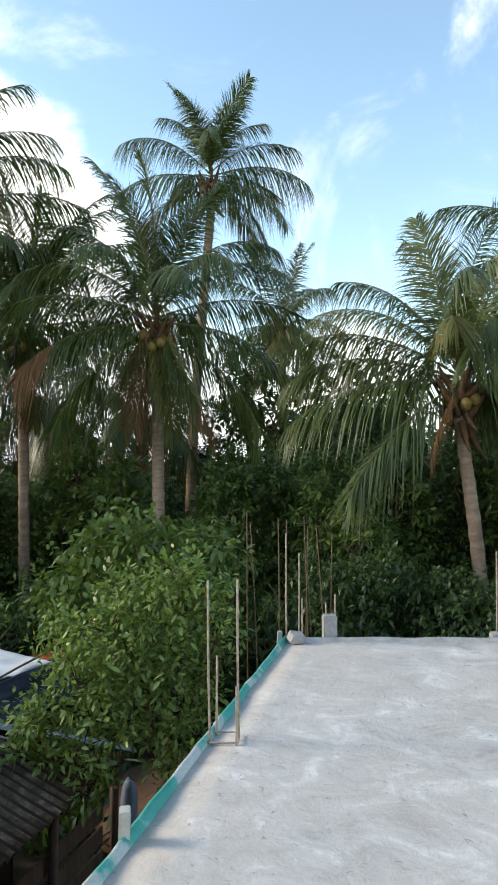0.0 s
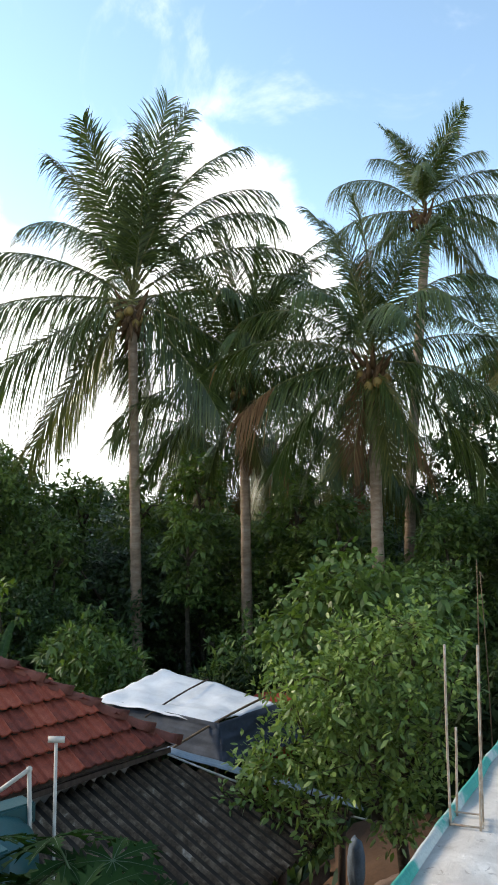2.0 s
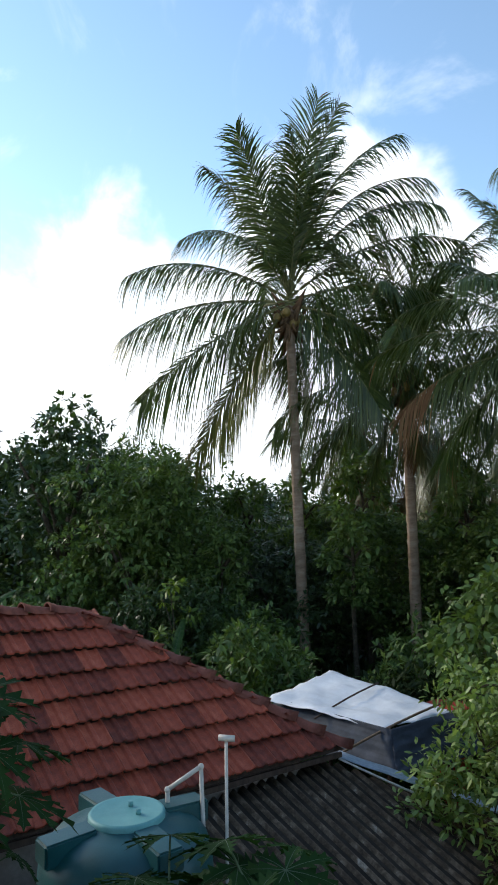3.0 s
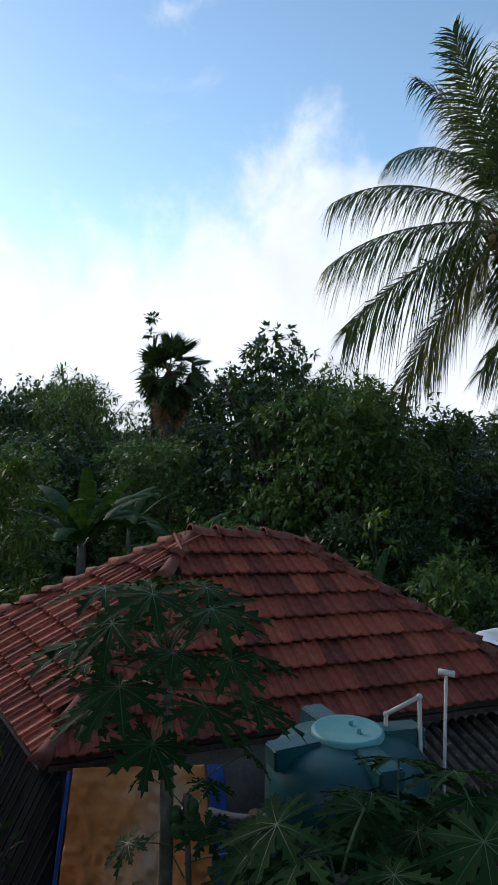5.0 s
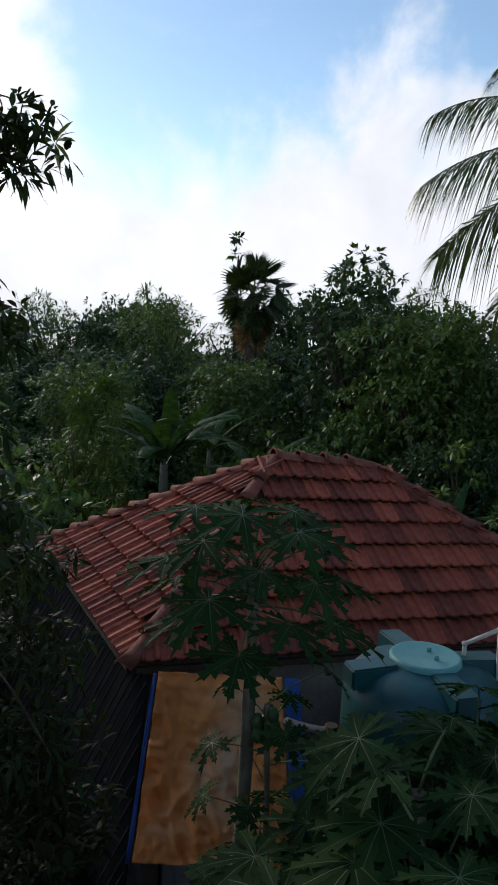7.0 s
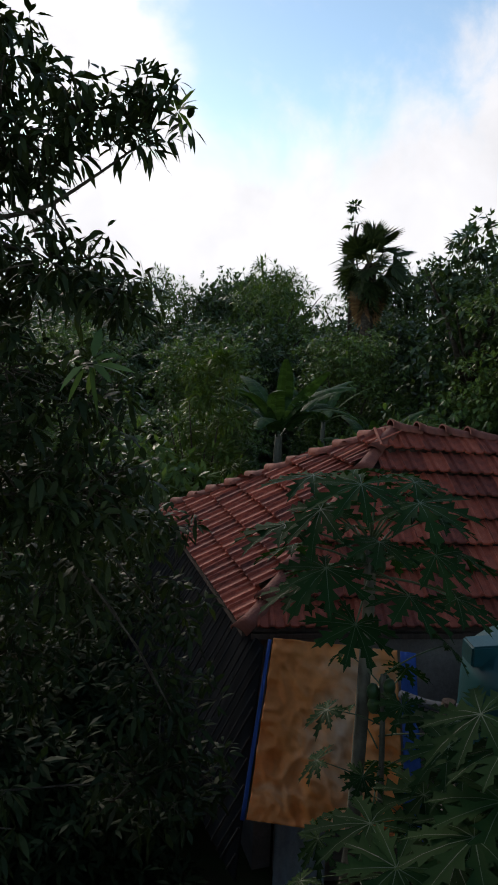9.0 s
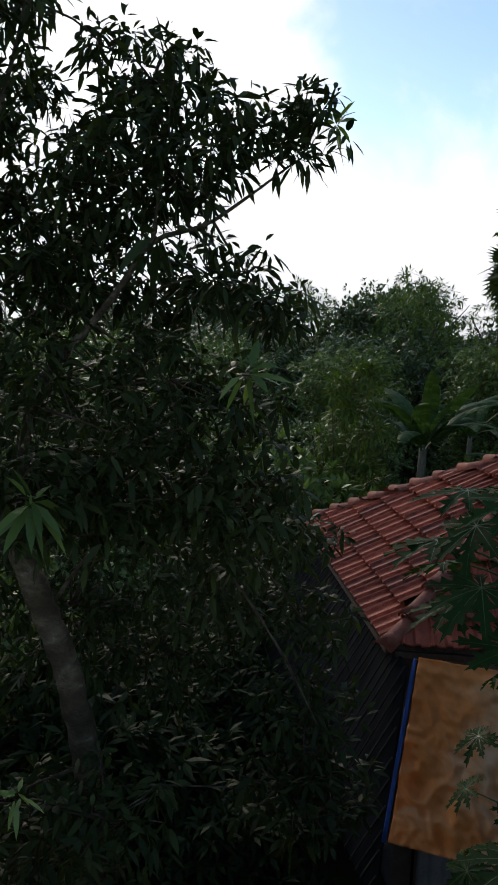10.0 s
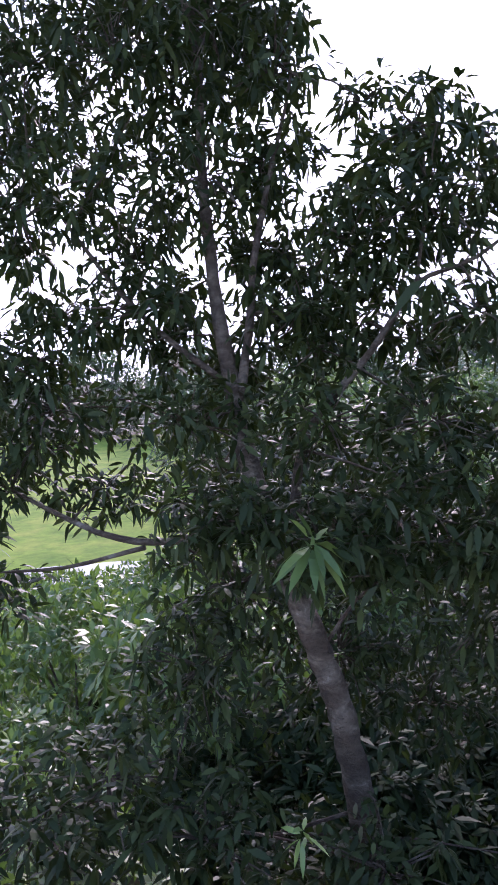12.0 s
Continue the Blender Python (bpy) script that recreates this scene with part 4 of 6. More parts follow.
def build_lean_to():
    e = root("lean_to", (-2.6, 6.4, 0), "low shed with a blackened corrugated roof against the house", "shed")
    inv = e.matrix_world.inverted()

    def put(ob, label=""):
        ob.parent = e
        ob.matrix_parent_inverse = inv
        if label:
            ob["label"] = label
        return ob

    a, b = LT[1], LT[2]
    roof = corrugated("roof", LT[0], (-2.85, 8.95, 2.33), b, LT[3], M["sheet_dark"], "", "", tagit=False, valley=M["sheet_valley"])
    # the sheets are cut off along the far edge
    bm = bmesh.new()
    bm.from_mesh(roof.data)
    edge = (b - a).cross(Vector((0, 0, 1)))
    bmesh.ops.bisect_plane(bm, geom=bm.verts[:] + bm.edges[:] + bm.faces[:], plane_co=a, plane_no=-edge, clear_outer=True)
    bm.to_mesh(roof.data)
    bm.free()
    put(roof, "blackened corrugated fibre-cement sheets")
    for q0, q1 in ((-0.03, 0.47), (0.5, 1.04)):
        p, q = a.lerp(b, q0) + Vector((0, 0.02, 0.07)), a.lerp(b, q1) + Vector((0, 0.02, 0.07))
        w = Vector((-0.06, 0.15, 0.0))
        put(corrugated("flashing", p + w, p - w * 0.3, q - w * 0.3, q + w, M["metal"], "", "", 0.06, 0.006, tagit=False), "grey galvanised edge flashing")
    a, b = LT[3], LT[2]
    for q in (0.03, 0.35, 0.68, 0.97):
        p = a.lerp(b, q) + Vector((-0.12, 0.03, 0))
        put(obj("post", tube([(p.x, p.y, -0.05), (p.x + 0.02, p.y, p.z - 0.02)], 0.045, 7, 0.1, int(q * 50)), M["dark_wood"]))
    # timber boards low on the open side
    for k in range(5):
        p, q = a.lerp(b, 0.03) + Vector((-0.2, 0, 0)), a.lerp(b, 0.95) + Vector((-0.2, 0, 0))
        mid = (p + q) / 2
        ang = math.degrees(math.atan2(q.y - p.y, q.x - p.x))
        put(obj("board", box((mid.x, mid.y, 0.18 + 0.25 * k), ((q - p).length, 0.03, 0.19), ang, 0.006), M["dark_wood"]))
    return e


build_lean_to()
for k, (x, y, z, rz) in enumerate(((-0.95, 8.25, 0.10, 12), (-0.98, 8.28, 0.30, 20), (-0.93, 8.22, 0.50, 8), (-0.97, 8.27, 0.70, 16), (-0.60, 8.5, 0.10, 40), (-0.62, 8.52, 0.30, 33))):
    tagged(rubble_block("cement_block", (x, y, z), (0.40, 0.2, 0.19), rz, 2, "grey cement block in a stack beside the shed", "block"), group="stack of cement blocks")


def lump(name, c, s, mat, label, category, seed=0, rz=0):
    bm = bmesh.new()
    bmesh.ops.create_icosphere(bm, subdivisions=3, radius=1.0)
    for v in bm.verts:
        n = v.co.copy()
        v.co = Vector((n.x * s[0], n.y * s[1], n.z * s[2])) * (1 + 0.22 * noise.noise(n * 2.2 + Vector((seed, 0, 0))))
    for f in bm.faces:
        f.smooth = True
    ob = obj(name, bm, mat)
    ob.matrix_world = pose(*c, 0, 0, rz)
    return tagged(ob, label, category)


lump("sack", (-0.62, 8.75, 0.72), (0.36, 0.22, 0.2), M["sack"], "brown filled sack lying on the block stack", "sack", 1, 25)
lump("sack", (-0.2, 8.9, 0.3), (0.42, 0.3, 0.33), M["sack"], "dusty brown sack on the ground", "sack", 5, 60)
lump("cloth", (-1.15, 8.5, 1.05), (0.10, 0.1, 0.32), M["faded_cloth"], "faded blue cloth hanging at the shed corner", "cloth", 7)
lump("soil_mound", (-0.3, 10.2, 0.1), (1.6, 1.3, 0.75), M["red_soil"], "mound of reddish soil behind the shed", "soil mound", 3)
tagged(obj("rope", tube(curve_pts((-3.0, 7.45, 2.42), (-0.95, 8.35, 1.62), 10, (0, 0, -0.06)), 0.012, 5), M["rope"]), "thin pale rope strung over the shed roof", "rope")


# ---- tarpaulin shelter behind the house ----
def cloth_sheet(name, a, b, c, d, mat, label, category, sag=0.08, seed=0, thick=0.01, n=26, kind="", crease=0.0):
    bm = bmesh.new()
    a, b, c, d = (Vector(p) for p in (a, b, c, d))
    nrm = (b - a).cross(d - a).normalized()
    rows = []
    for j in range(n + 1):
        v = j / n
        row = []
        for i in range(n + 1):
            u = i / n
            p = a.lerp(b, u).lerp(d.lerp(c, u), v)
            w = noise.noise((u * 3 + seed, v * 3, seed)) + 0.5 * noise.noise((u * 9 + seed, v * 7, seed)) + 0.3 * noise.noise((u * 4, v * 22, seed)) + crease * (0.4 + 1.1 * v) * (abs(noise.noise((u * 5 + v * 4, v * 9 - u * 5, seed))) + 0.6 * abs(noise.noise((u * 13 - v * 6, v * 17, seed))))
            row.append(bm.verts.new(p + nrm * sag * w))
        rows.append(row)
    for r0, r1 in zip(rows, rows[1:]):
        for i in range(n):
            bm.faces.new((r0[i], r0[i + 1], r1[i + 1], r1[i])).smooth = True
    r = bmesh.ops.extrude_face_region(bm, geom=list(bm.faces))
    for v in [g for g in r["geom"] if isinstance(g, bmesh.types.BMVert)]:
        v.co -= nrm * thick
    bmesh.ops.recalc_face_normals(bm, faces=bm.faces)
    ob = obj(name, bm, mat)
    return tagged(ob, label, category, kind=kind)


cloth_sheet("tarpaulin", (-5.75, 11.0, 1.86), (-3.55, 10.3, 1.88), (-2.75, 11.3, 1.98), (-5.2, 12.3, 2.12), M["tarp_white"], "rumpled white tarpaulin stretched over a shelter", "tarpaulin", 0.06, 2)
cloth_sheet("tarpaulin", (-5.6, 10.9, 1.30), (-3.2, 9.9, 1.40), (-3.40, 10.22, 1.92), (-5.72, 11.16, 1.85), M["tarp_dark"], "dark grey tarpaulin hanging below the white one", "tarpaulin", 0.05, 5)
cloth_sheet("tarpaulin", (-3.2, 9.9, 1.40), (-2.2, 11.2, 1.55), (-2.72, 11.33, 2.0), (-3.40, 10.22, 1.91), M["tarp_dark"], "dark grey tarpaulin side of the shelter", "tarpaulin", 0.05, 6)
for x, y, h in ((-5.6, 11.2, 1.85), (-3.45, 10.32, 1.9), (-2.85, 11.3, 1.98), (-5.1, 12.05, 1.98)):
    tagged(obj("pole", tube([(x, y, -0.1), (x, y, h)], 0.035, 7, 0.1), M["dark_wood"]), "thin wooden pole holding up the tarpaulin", "pole", "shelter poles")
tagged(obj("stick", tube(curve_pts((-4.0, 9.6, 1.62), (-2.75, 11.4, 2.16), 6, (0, 0, 0.04)), 0.018, 5), M["bamboo"]), "bent cane lying across the tarpaulin", "stick")
tagged(obj("stick", tube(curve_pts((-4.7, 10.55, 1.80), (-4.1, 11.75, 2.14), 6, (0, 0, 0.03)), 0.015, 5), M["dark_wood"]), "thin stick weighing down the tarpaulin", "stick")
tagged(obj("bin", tube([(-3.2, 12.6, -0.02), (-3.2, 12.6, 1.70)], [0.32, 0.36], 14), M["red_cloth"]), "red plastic drum behind the tarpaulin", "drum")
tagged(obj("basket", tube([(-3.05, 8.9, 0.9), (-3.05, 8.9, 1.5)], [0.2, 0.26], 12), M["red_cloth"]), "red tub under the shelter", "tub")
tagged(obj("trestle", box((-3.05, 8.9, 0.42), (0.8, 0.6, 0.95), 20, 0.02), M["dark_wood"]), "dark timber bench under the shelter", "bench")


# ---- orange tarpaulin wall and side sheet of the house ----
orange = cloth_sheet("orange_tarpaulin", (-4.82, 3.02, 2.56), (-4.16, 3.76, 2.58), (-3.52, 3.36, 1.48), (-4.28, 2.50, 1.45), M["tarp_orange"], "creased orange and white tarpaulin hung as a wall", "tarpaulin", 0.05, 11, 0.008, 80, "", 1.3)
for label, row in (("blue tarpaulin hem beside the orange sheet", ((-4.14, 3.77, 2.58), (-4.06, 3.86, 2.58), (-3.42, 3.47, 1.45), (-3.51, 3.37, 1.45))),
                   ("thin blue hem of the orange sheet", ((-4.85, 2.99, 2.54), (-4.83, 3.01, 2.54), (-4.29, 2.49, 1.44), (-4.31, 2.465, 1.44)))):
    hem = cloth_sheet("hem", *row, M["tarp_blue"], label, "", 0.01, 3, 0.008, 10)
    hem.parent = orange
corrugated("metal_sheet", (-4.60, 2.98, 1.30), (-4.30, 3.28, 1.30), (-4.22, 3.20, -0.05), (-4.52, 2.90, -0.05), M["metal"], "upright grey-blue corrugated metal sheet under the tarpaulin", "metal sheet", 0.09, 0.015)


def side_screen(a, b, c, d):
    """Sloping sheet below the side eave, its colour darkened for the eave's shade, with thin laths laid slantwise over
    it.
    """
    a, b, c, d = (Vector(p) for p in (a, b, c, d))
    e = root("side_screen", d, "sloping sheet below the side eave, coloured dark for its shade, with slanting laths", "wall sheet")
    o = Vector(d)
    nrm = (b - a).cross(d - a).normalized()
    if nrm.y > 0:
        nrm = -nrm
    bm = bmesh.new()
    n = 14
    grid = [[bm.verts.new(a.lerp(b, i / n).lerp(d.lerp(c, i / n), j / n) - o) for i in range(n + 1)] for j in range(n + 1)]
    for r0, r1 in zip(grid, grid[1:]):
        for i in range(n):
            bm.faces.new((r0[i], r0[i + 1], r1[i + 1], r1[i])).smooth = True
    r = bmesh.ops.extrude_face_region(bm, geom=list(bm.faces))
    for g in [g for g in r["geom"] if isinstance(g, bmesh.types.BMVert)]:
        g.co -= nrm * 0.02
    bmesh.ops.recalc_face_normals(bm, faces=bm.faces)
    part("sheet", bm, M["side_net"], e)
    rnd = random.Random(5)
    for k in range(44):
        u0 = -0.30 + 1.3 * k / 43 + rnd.uniform(-0.006, 0.006)      # where the lath meets the lower edge
        run = 0.30
        v0, v1 = max(0.0, -u0 / run), min(1.0, (1.0 - u0) / run)
        if v1 - v0 < 0.05:
            continue
        ends = [a.lerp(b, u0 + run * q).lerp(d.lerp(c, u0 + run * q), 1.0 - q) + nrm * 0.012 - o for q in (v0, v1)]
        part("lath", tube(curve_pts(*ends, 3), 0.009, 5, 0.1, k), M["lath"], e)
    return e


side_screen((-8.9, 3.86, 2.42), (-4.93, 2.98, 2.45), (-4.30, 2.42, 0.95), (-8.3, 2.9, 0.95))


# ---- water tank and pipes ----
def build_tank():
    e = root("water_tank", (-2.88, 3.85, 2.13), "round teal plastic water tank with a pale lid", "water tank", turn=46)
    prof = [(0.0, 0.0), (0.50, 0.0), (0.53, 0.04), (0.53, 0.30), (0.515, 0.34), (0.53, 0.38), (0.53, 0.74), (0.522, 0.84), (0.495, 0.92), (0.43, 0.985), (0.33, 1.03), (0.26, 1.04), (0.245, 1.05), (0.0, 1.05)]
    bm = bmesh.new()
    rows = []
    for r, z in prof:
        rows.append([bm.verts.new((r * math.cos(2 * math.pi * k / 48), r * math.sin(2 * math.pi * k / 48), z)) for k in range(48)] if r else [bm.verts.new((0, 0, z))])
    for a, b in zip(rows, rows[1:]):
        for k in range(48):
            if len(a) == 1:
                bm.faces.new((a[0], b[(k + 1) % 48], b[k]))
            elif len(b) == 1:
                bm.faces.new((a[k], a[(k + 1) % 48], b[0]))
            else:
                bm.faces.new((a[k], a[(k + 1) % 48], b[(k + 1) % 48], b[k])).smooth = True
    part("body", bm, M["tank"], e)
    bm = bmesh.new()
    rows = []
    for r, z in ((0.235, 1.04), (0.235, 1.075), (0.222, 1.09), (0.21, 1.086), (0.0, 1.088)):
        rows.append([bm.verts.new((r * math.cos(2 * math.pi * k / 40), r * math.sin(2 * math.pi * k / 40), z)) for k in range(40)] if r else [bm.verts.new((0, 0, z))])
    for a, b in zip(rows, rows[1:]):
        for k in range(40):
            bm.faces.new((a[k], a[(k + 1) % 40], b[0]) if len(b) == 1 else (a[k], a[(k + 1) % 40], b[(k + 1) % 40], b[k])).smooth = True
    lid = part("lid", bm, M["tank_lid"], e, "pale green round lid")
    for x, y in ((0.03, 0.06), (0.06, -0.07)):
        part("knob", tube([(x, y, 1.08), (x, y, 1.12)], 0.016, 10), M["tank_lid"], lid)
    for k in range(4):
        a = radians(k * 90 + 20)
        bm = bmesh.new()
        add_box(bm, (0.385, 0, 0.99), (0.32, 0.17, 0.15), 0, 0.012)
        for v in bm.verts:
            if v.co.z > 0.98 and v.co.x > 0.4:
                v.co.z -= 0.015
        ob = part("shoulder_rib", bm, M["tank"], e)
        ob.rotation_euler = (0, 0, a)
    return e


build_tank()
bm = box((-2.87, 3.87, 1.03), (1.25, 1.25, 2.18), 46, 0.02)
tagged(obj("tank_stand", bm, M["wall"]), "rough masonry stand under the water tank", "tank stand")


def pipe_run(name, pts, r, label):
    e = root(name, pts[0], label, "pipe")
    o = Vector(pts[0])
    for a, b in zip(pts, pts[1:]):
        part("pipe", tube([Vector(a) - o, Vector(b) - o], r, 10), M["pvc"], e)
    for p in pts[1:-1]:
        bm = bmesh.new()
        bmesh.ops.create_icosphere(bm, subdivisions=2, radius=r * 1.45, matrix=Matrix.Translation(Vector(p) - o))
        for f in bm.faces:
            f.smooth = True
        part("elbow", bm, M["pvc"], e)
    return e


pipe_run("overflow_pipe", [(-2.77, 4.12, 3.12), (-2.77, 4.12, 3.27), (-2.60, 4.25, 3.40), (-2.58, 4.28, 2.45)], 0.0145, "bent white pipe rising from the tank")
v = pipe_run("vent_pipe", [(-2.42, 4.27, 1.75), (-2.42, 4.27, 3.59)], 0.011, "tall white plastic vent pipe beside the tank")
part("tee_cap", tube([(-0.045, -0.02, 1.85), (0.05, 0.02, 1.845)], 0.02, 10), M["pvc"], v)
tagged(obj("black_pipe", tube(curve_pts((-3.75, 3.45, 2.48), (-3.1, 3.45, 2.70), 6, (0, 0, -0.03)), 0.035, 8), M["tarp_dark"]), "black plastic pipe tied below the tank", "pipe")
tagged(obj("support_post", tube([(-3.22, 3.36, 0.0), (-3.22, 3.36, 2.72)], 0.045, 8), M["dark_wood"]), "dark wooden post beside the water tank", "post")


# ---- coconut palms ----
def facing(turn, rows):
    """Fronds listed by their bearing from the terrace (0 right, 90 away, 180 left)."""
    return [(az + turn, e0, bend, f, kind) for az, e0, bend, f, kind in rows]


palm((-8.45, 18.2, -0.05), (-8.73, 18.09, 10.55), 5.2, facing(24.7, [
    (180, 77, 14, 0.96, 0), (170, 70, 34, 0.92, 0), (8, 86, 12, 0.98, 0), (0, 81, 22, 0.96, 0), (150, 84, 10, 0.9, 0), (60, 84, 18, 0.92, 0), (0, 74, 58, 1.0, 0), (350, 66, 92, 1.0, 0), (5, 57, 80, 1.0, 0), (0, 38, 68, 1.0, 0),
    (345, 14, 60, 0.95, 0), (340, -20, 42, 0.9, 0), (325, -46, 22, 0.8, 0), (215, 52, 100, 0.75, 0), (180, 30, 58, 0.92, 0), (185, 4, 44, 0.95, 0), (195, -28, 26, 1.0, 0), (206, -52, 12, 1.02, 1), (160, -48, 18, 0.9, 0),
    (90, 42, 70, 0.9, 0), (120, 12, 60, 0.9, 0), (60, 15, 60, 0.9, 0), (75, -30, 30, 0.8, 0), (250, 74, 45, 0.85, 0), (300, 72, 60, 0.85, 0)]),
    11, "tall coconut palm with a ragged open crown and brown husks", 10)
palm((-5.85, 19.8, -0.05), (-5.98, 19.73, 8.55), 4.3, facing(17, [
    (176, 87, 22, 0.95, 0), (150, 80, 34, 1.0, 0), (75, 82, 22, 0.98, 0), (8, 76, 44, 1.0, 0), (0, 62, 80, 1.05, 0), (340, 70, 60, 0.95, 0), (180, 58, 76, 1.0, 0), (170, 74, 40, 1.0, 0), (185, 26, 66, 1.0, 0), (350, 14, 62, 1.0, 0), (5, 36, 75, 1.0, 0),
    (270, 36, 90, 0.8, 0), (250, 58, 85, 0.85, 0), (300, 66, 70, 0.85, 0), (90, 40, 60, 0.9, 0), (120, 15, 60, 0.9, 0), (60, 20, 60, 0.9, 0), (195, -4, 52, 0.95, 0), (205, -34, 32, 0.9, 0), (232, -58, 18, 0.75, 0), (318, -50, 22, 0.8, 0), (340, -22, 44, 0.9, 0), (285, -70, 8, 0.62, 2), (255, -68, 8, 0.66, 1)]), 12, "coconut palm with a dense drooping green crown", 6)
palm((-1.75, 17.35, -0.05), (-2.01, 17.31, 8.35), 3.9, facing(6.6, [
    (190, 83, 36, 0.85, 0), (352, 80, 44, 0.92, 0), (245, 82, 34, 0.92, 0), (305, 78, 44, 0.92, 0), (200, 76, 40, 0.95, 0), (30, 78, 36, 0.95, 0), (175, 62, 70, 0.95, 0), (180, 44, 78, 0.95, 0), (188, 20, 66, 1.0, 0), (0, 46, 84, 0.95, 0), (350, 58, 96, 0.95, 0), (10, 24, 70, 0.95, 0),
    (230, 48, 92, 0.85, 0), (310, 46, 95, 0.85, 0), (272, 40, 105, 0.8, 0), (90, 50, 60, 0.9, 0), (120, 20, 60, 0.9, 0), (60, 20, 60, 0.9, 0), (195, -6, 58, 0.95, 0), (345, -4, 60, 0.95, 0), (205, -34, 36, 0.95, 0), (338, -32, 40, 1.0, 0), (226, -56, 20, 0.8, 0), (305, -54, 20, 0.85, 0), (265, -74, 6, 0.72, 1), (245, -66, 10, 0.7, 1), (290, -62, 14, 0.72, 1), (80, -40, 30, 0.8, 0), (215, -68, 10, 0.7, 2)]), 13, "coconut palm with many hanging fronds and orange husks", 10)
palm((-1.75, 23.9, -0.05), (-1.06, 23.92, 14.5), 3.5, facing(2.5, [
    (168, 72, 58, 0.95, 0), (5, 80, 40, 0.92, 0), (172, 82, 40, 0.8, 0), (60, 84, 16, 0.98, 0), (120, 82, 24, 0.95, 0), (178, 44, 76, 0.98, 0), (5, 50, 84, 1.0, 0), (0, 18, 62, 1.0, 0), (345, -16, 58, 1.0, 0), (330, -36, 42, 0.95, 0), (15, 68, 62, 0.95, 0), (190, 6, 58, 0.95, 0), (200, -30, 40, 0.95, 0),
    (270, 40, 95, 0.8, 0), (240, 62, 80, 0.85, 0), (300, 60, 85, 0.85, 0), (90, 55, 55, 0.9, 0), (120, 25, 60, 0.9, 0), (45, 20, 60, 0.9, 0), (350, -50, 20, 0.9, 1)]), 14, "very tall coconut palm rising over its neighbours", 4, 0.19)
palm((4.9, 14.2, -0.05), (4.45, 14.35, 6.55), 3.7, facing(-16, [
    (164, 78, 36, 0.92, 0), (20, 84, 28, 0.95, 0), (10, 74, 44, 1.0, 0), (110, 82, 24, 0.95, 0), (60, 76, 38, 0.95, 0), (175, 60, 60, 0.95, 0), (20, 62, 60, 1.0, 0), (178, 34, 62, 0.98, 0), (184, 20, 60, 1.0, 0), (195, 4, 50, 0.98, 0),
    (205, -32, 25, 0.9, 0), (200, 48, 75, 0.9, 1), (0, 35, 70, 1, 0), (340, 10, 60, 1, 0), (270, 48, 110, 0.75, 1), (290, 60, 80, 0.85, 0), (90, 40, 60, 1, 0), (120, 15, 60, 1, 0),
    (225, -50, 15, 0.5, 2), (40, 0, 60, 1, 0), (60, -20, 40, 0.9, 0), (320, 45, 80, 0.9, 0)]),
    15, "coconut palm beside the terrace with browning lower fronds", 6, 0.16)
palm((-10.6, 28.2, -0.05), (-10.64, 28.16, 7.9), 4.0, ring_of_fronds(51, 22, -75, 75, 3, 6), 16, "yellowing coconut palm standing behind the others", 4)
palm((1.6, 28.0, -0.05), (1.55, 27.93, 10.3), 3.2, ring_of_fronds(57, 18, -50), 17, "distant coconut palm among the trees", 3)
palm((-7.0, 27.0, -0.05), (-7.3, 26.8, 7.2), 3.8, ring_of_fronds(61, 20, -75, 70, 3, 5), 18, "small drooping coconut palm in the shade", 3)
palm((7.6, 14.6, -0.05), (7.4, 14.5, 8.4), 3.8, ring_of_fronds(67, 22, -55), 19, "coconut palm past the far end of the terrace", 4)
palm((-3.6, 25.5, -0.05), (-3.4, 25.4, 6.6), 3.6, ring_of_fronds(71, 20, -70, 70, 2, 4), 20, "shaded coconut palm behind the front row", 3)


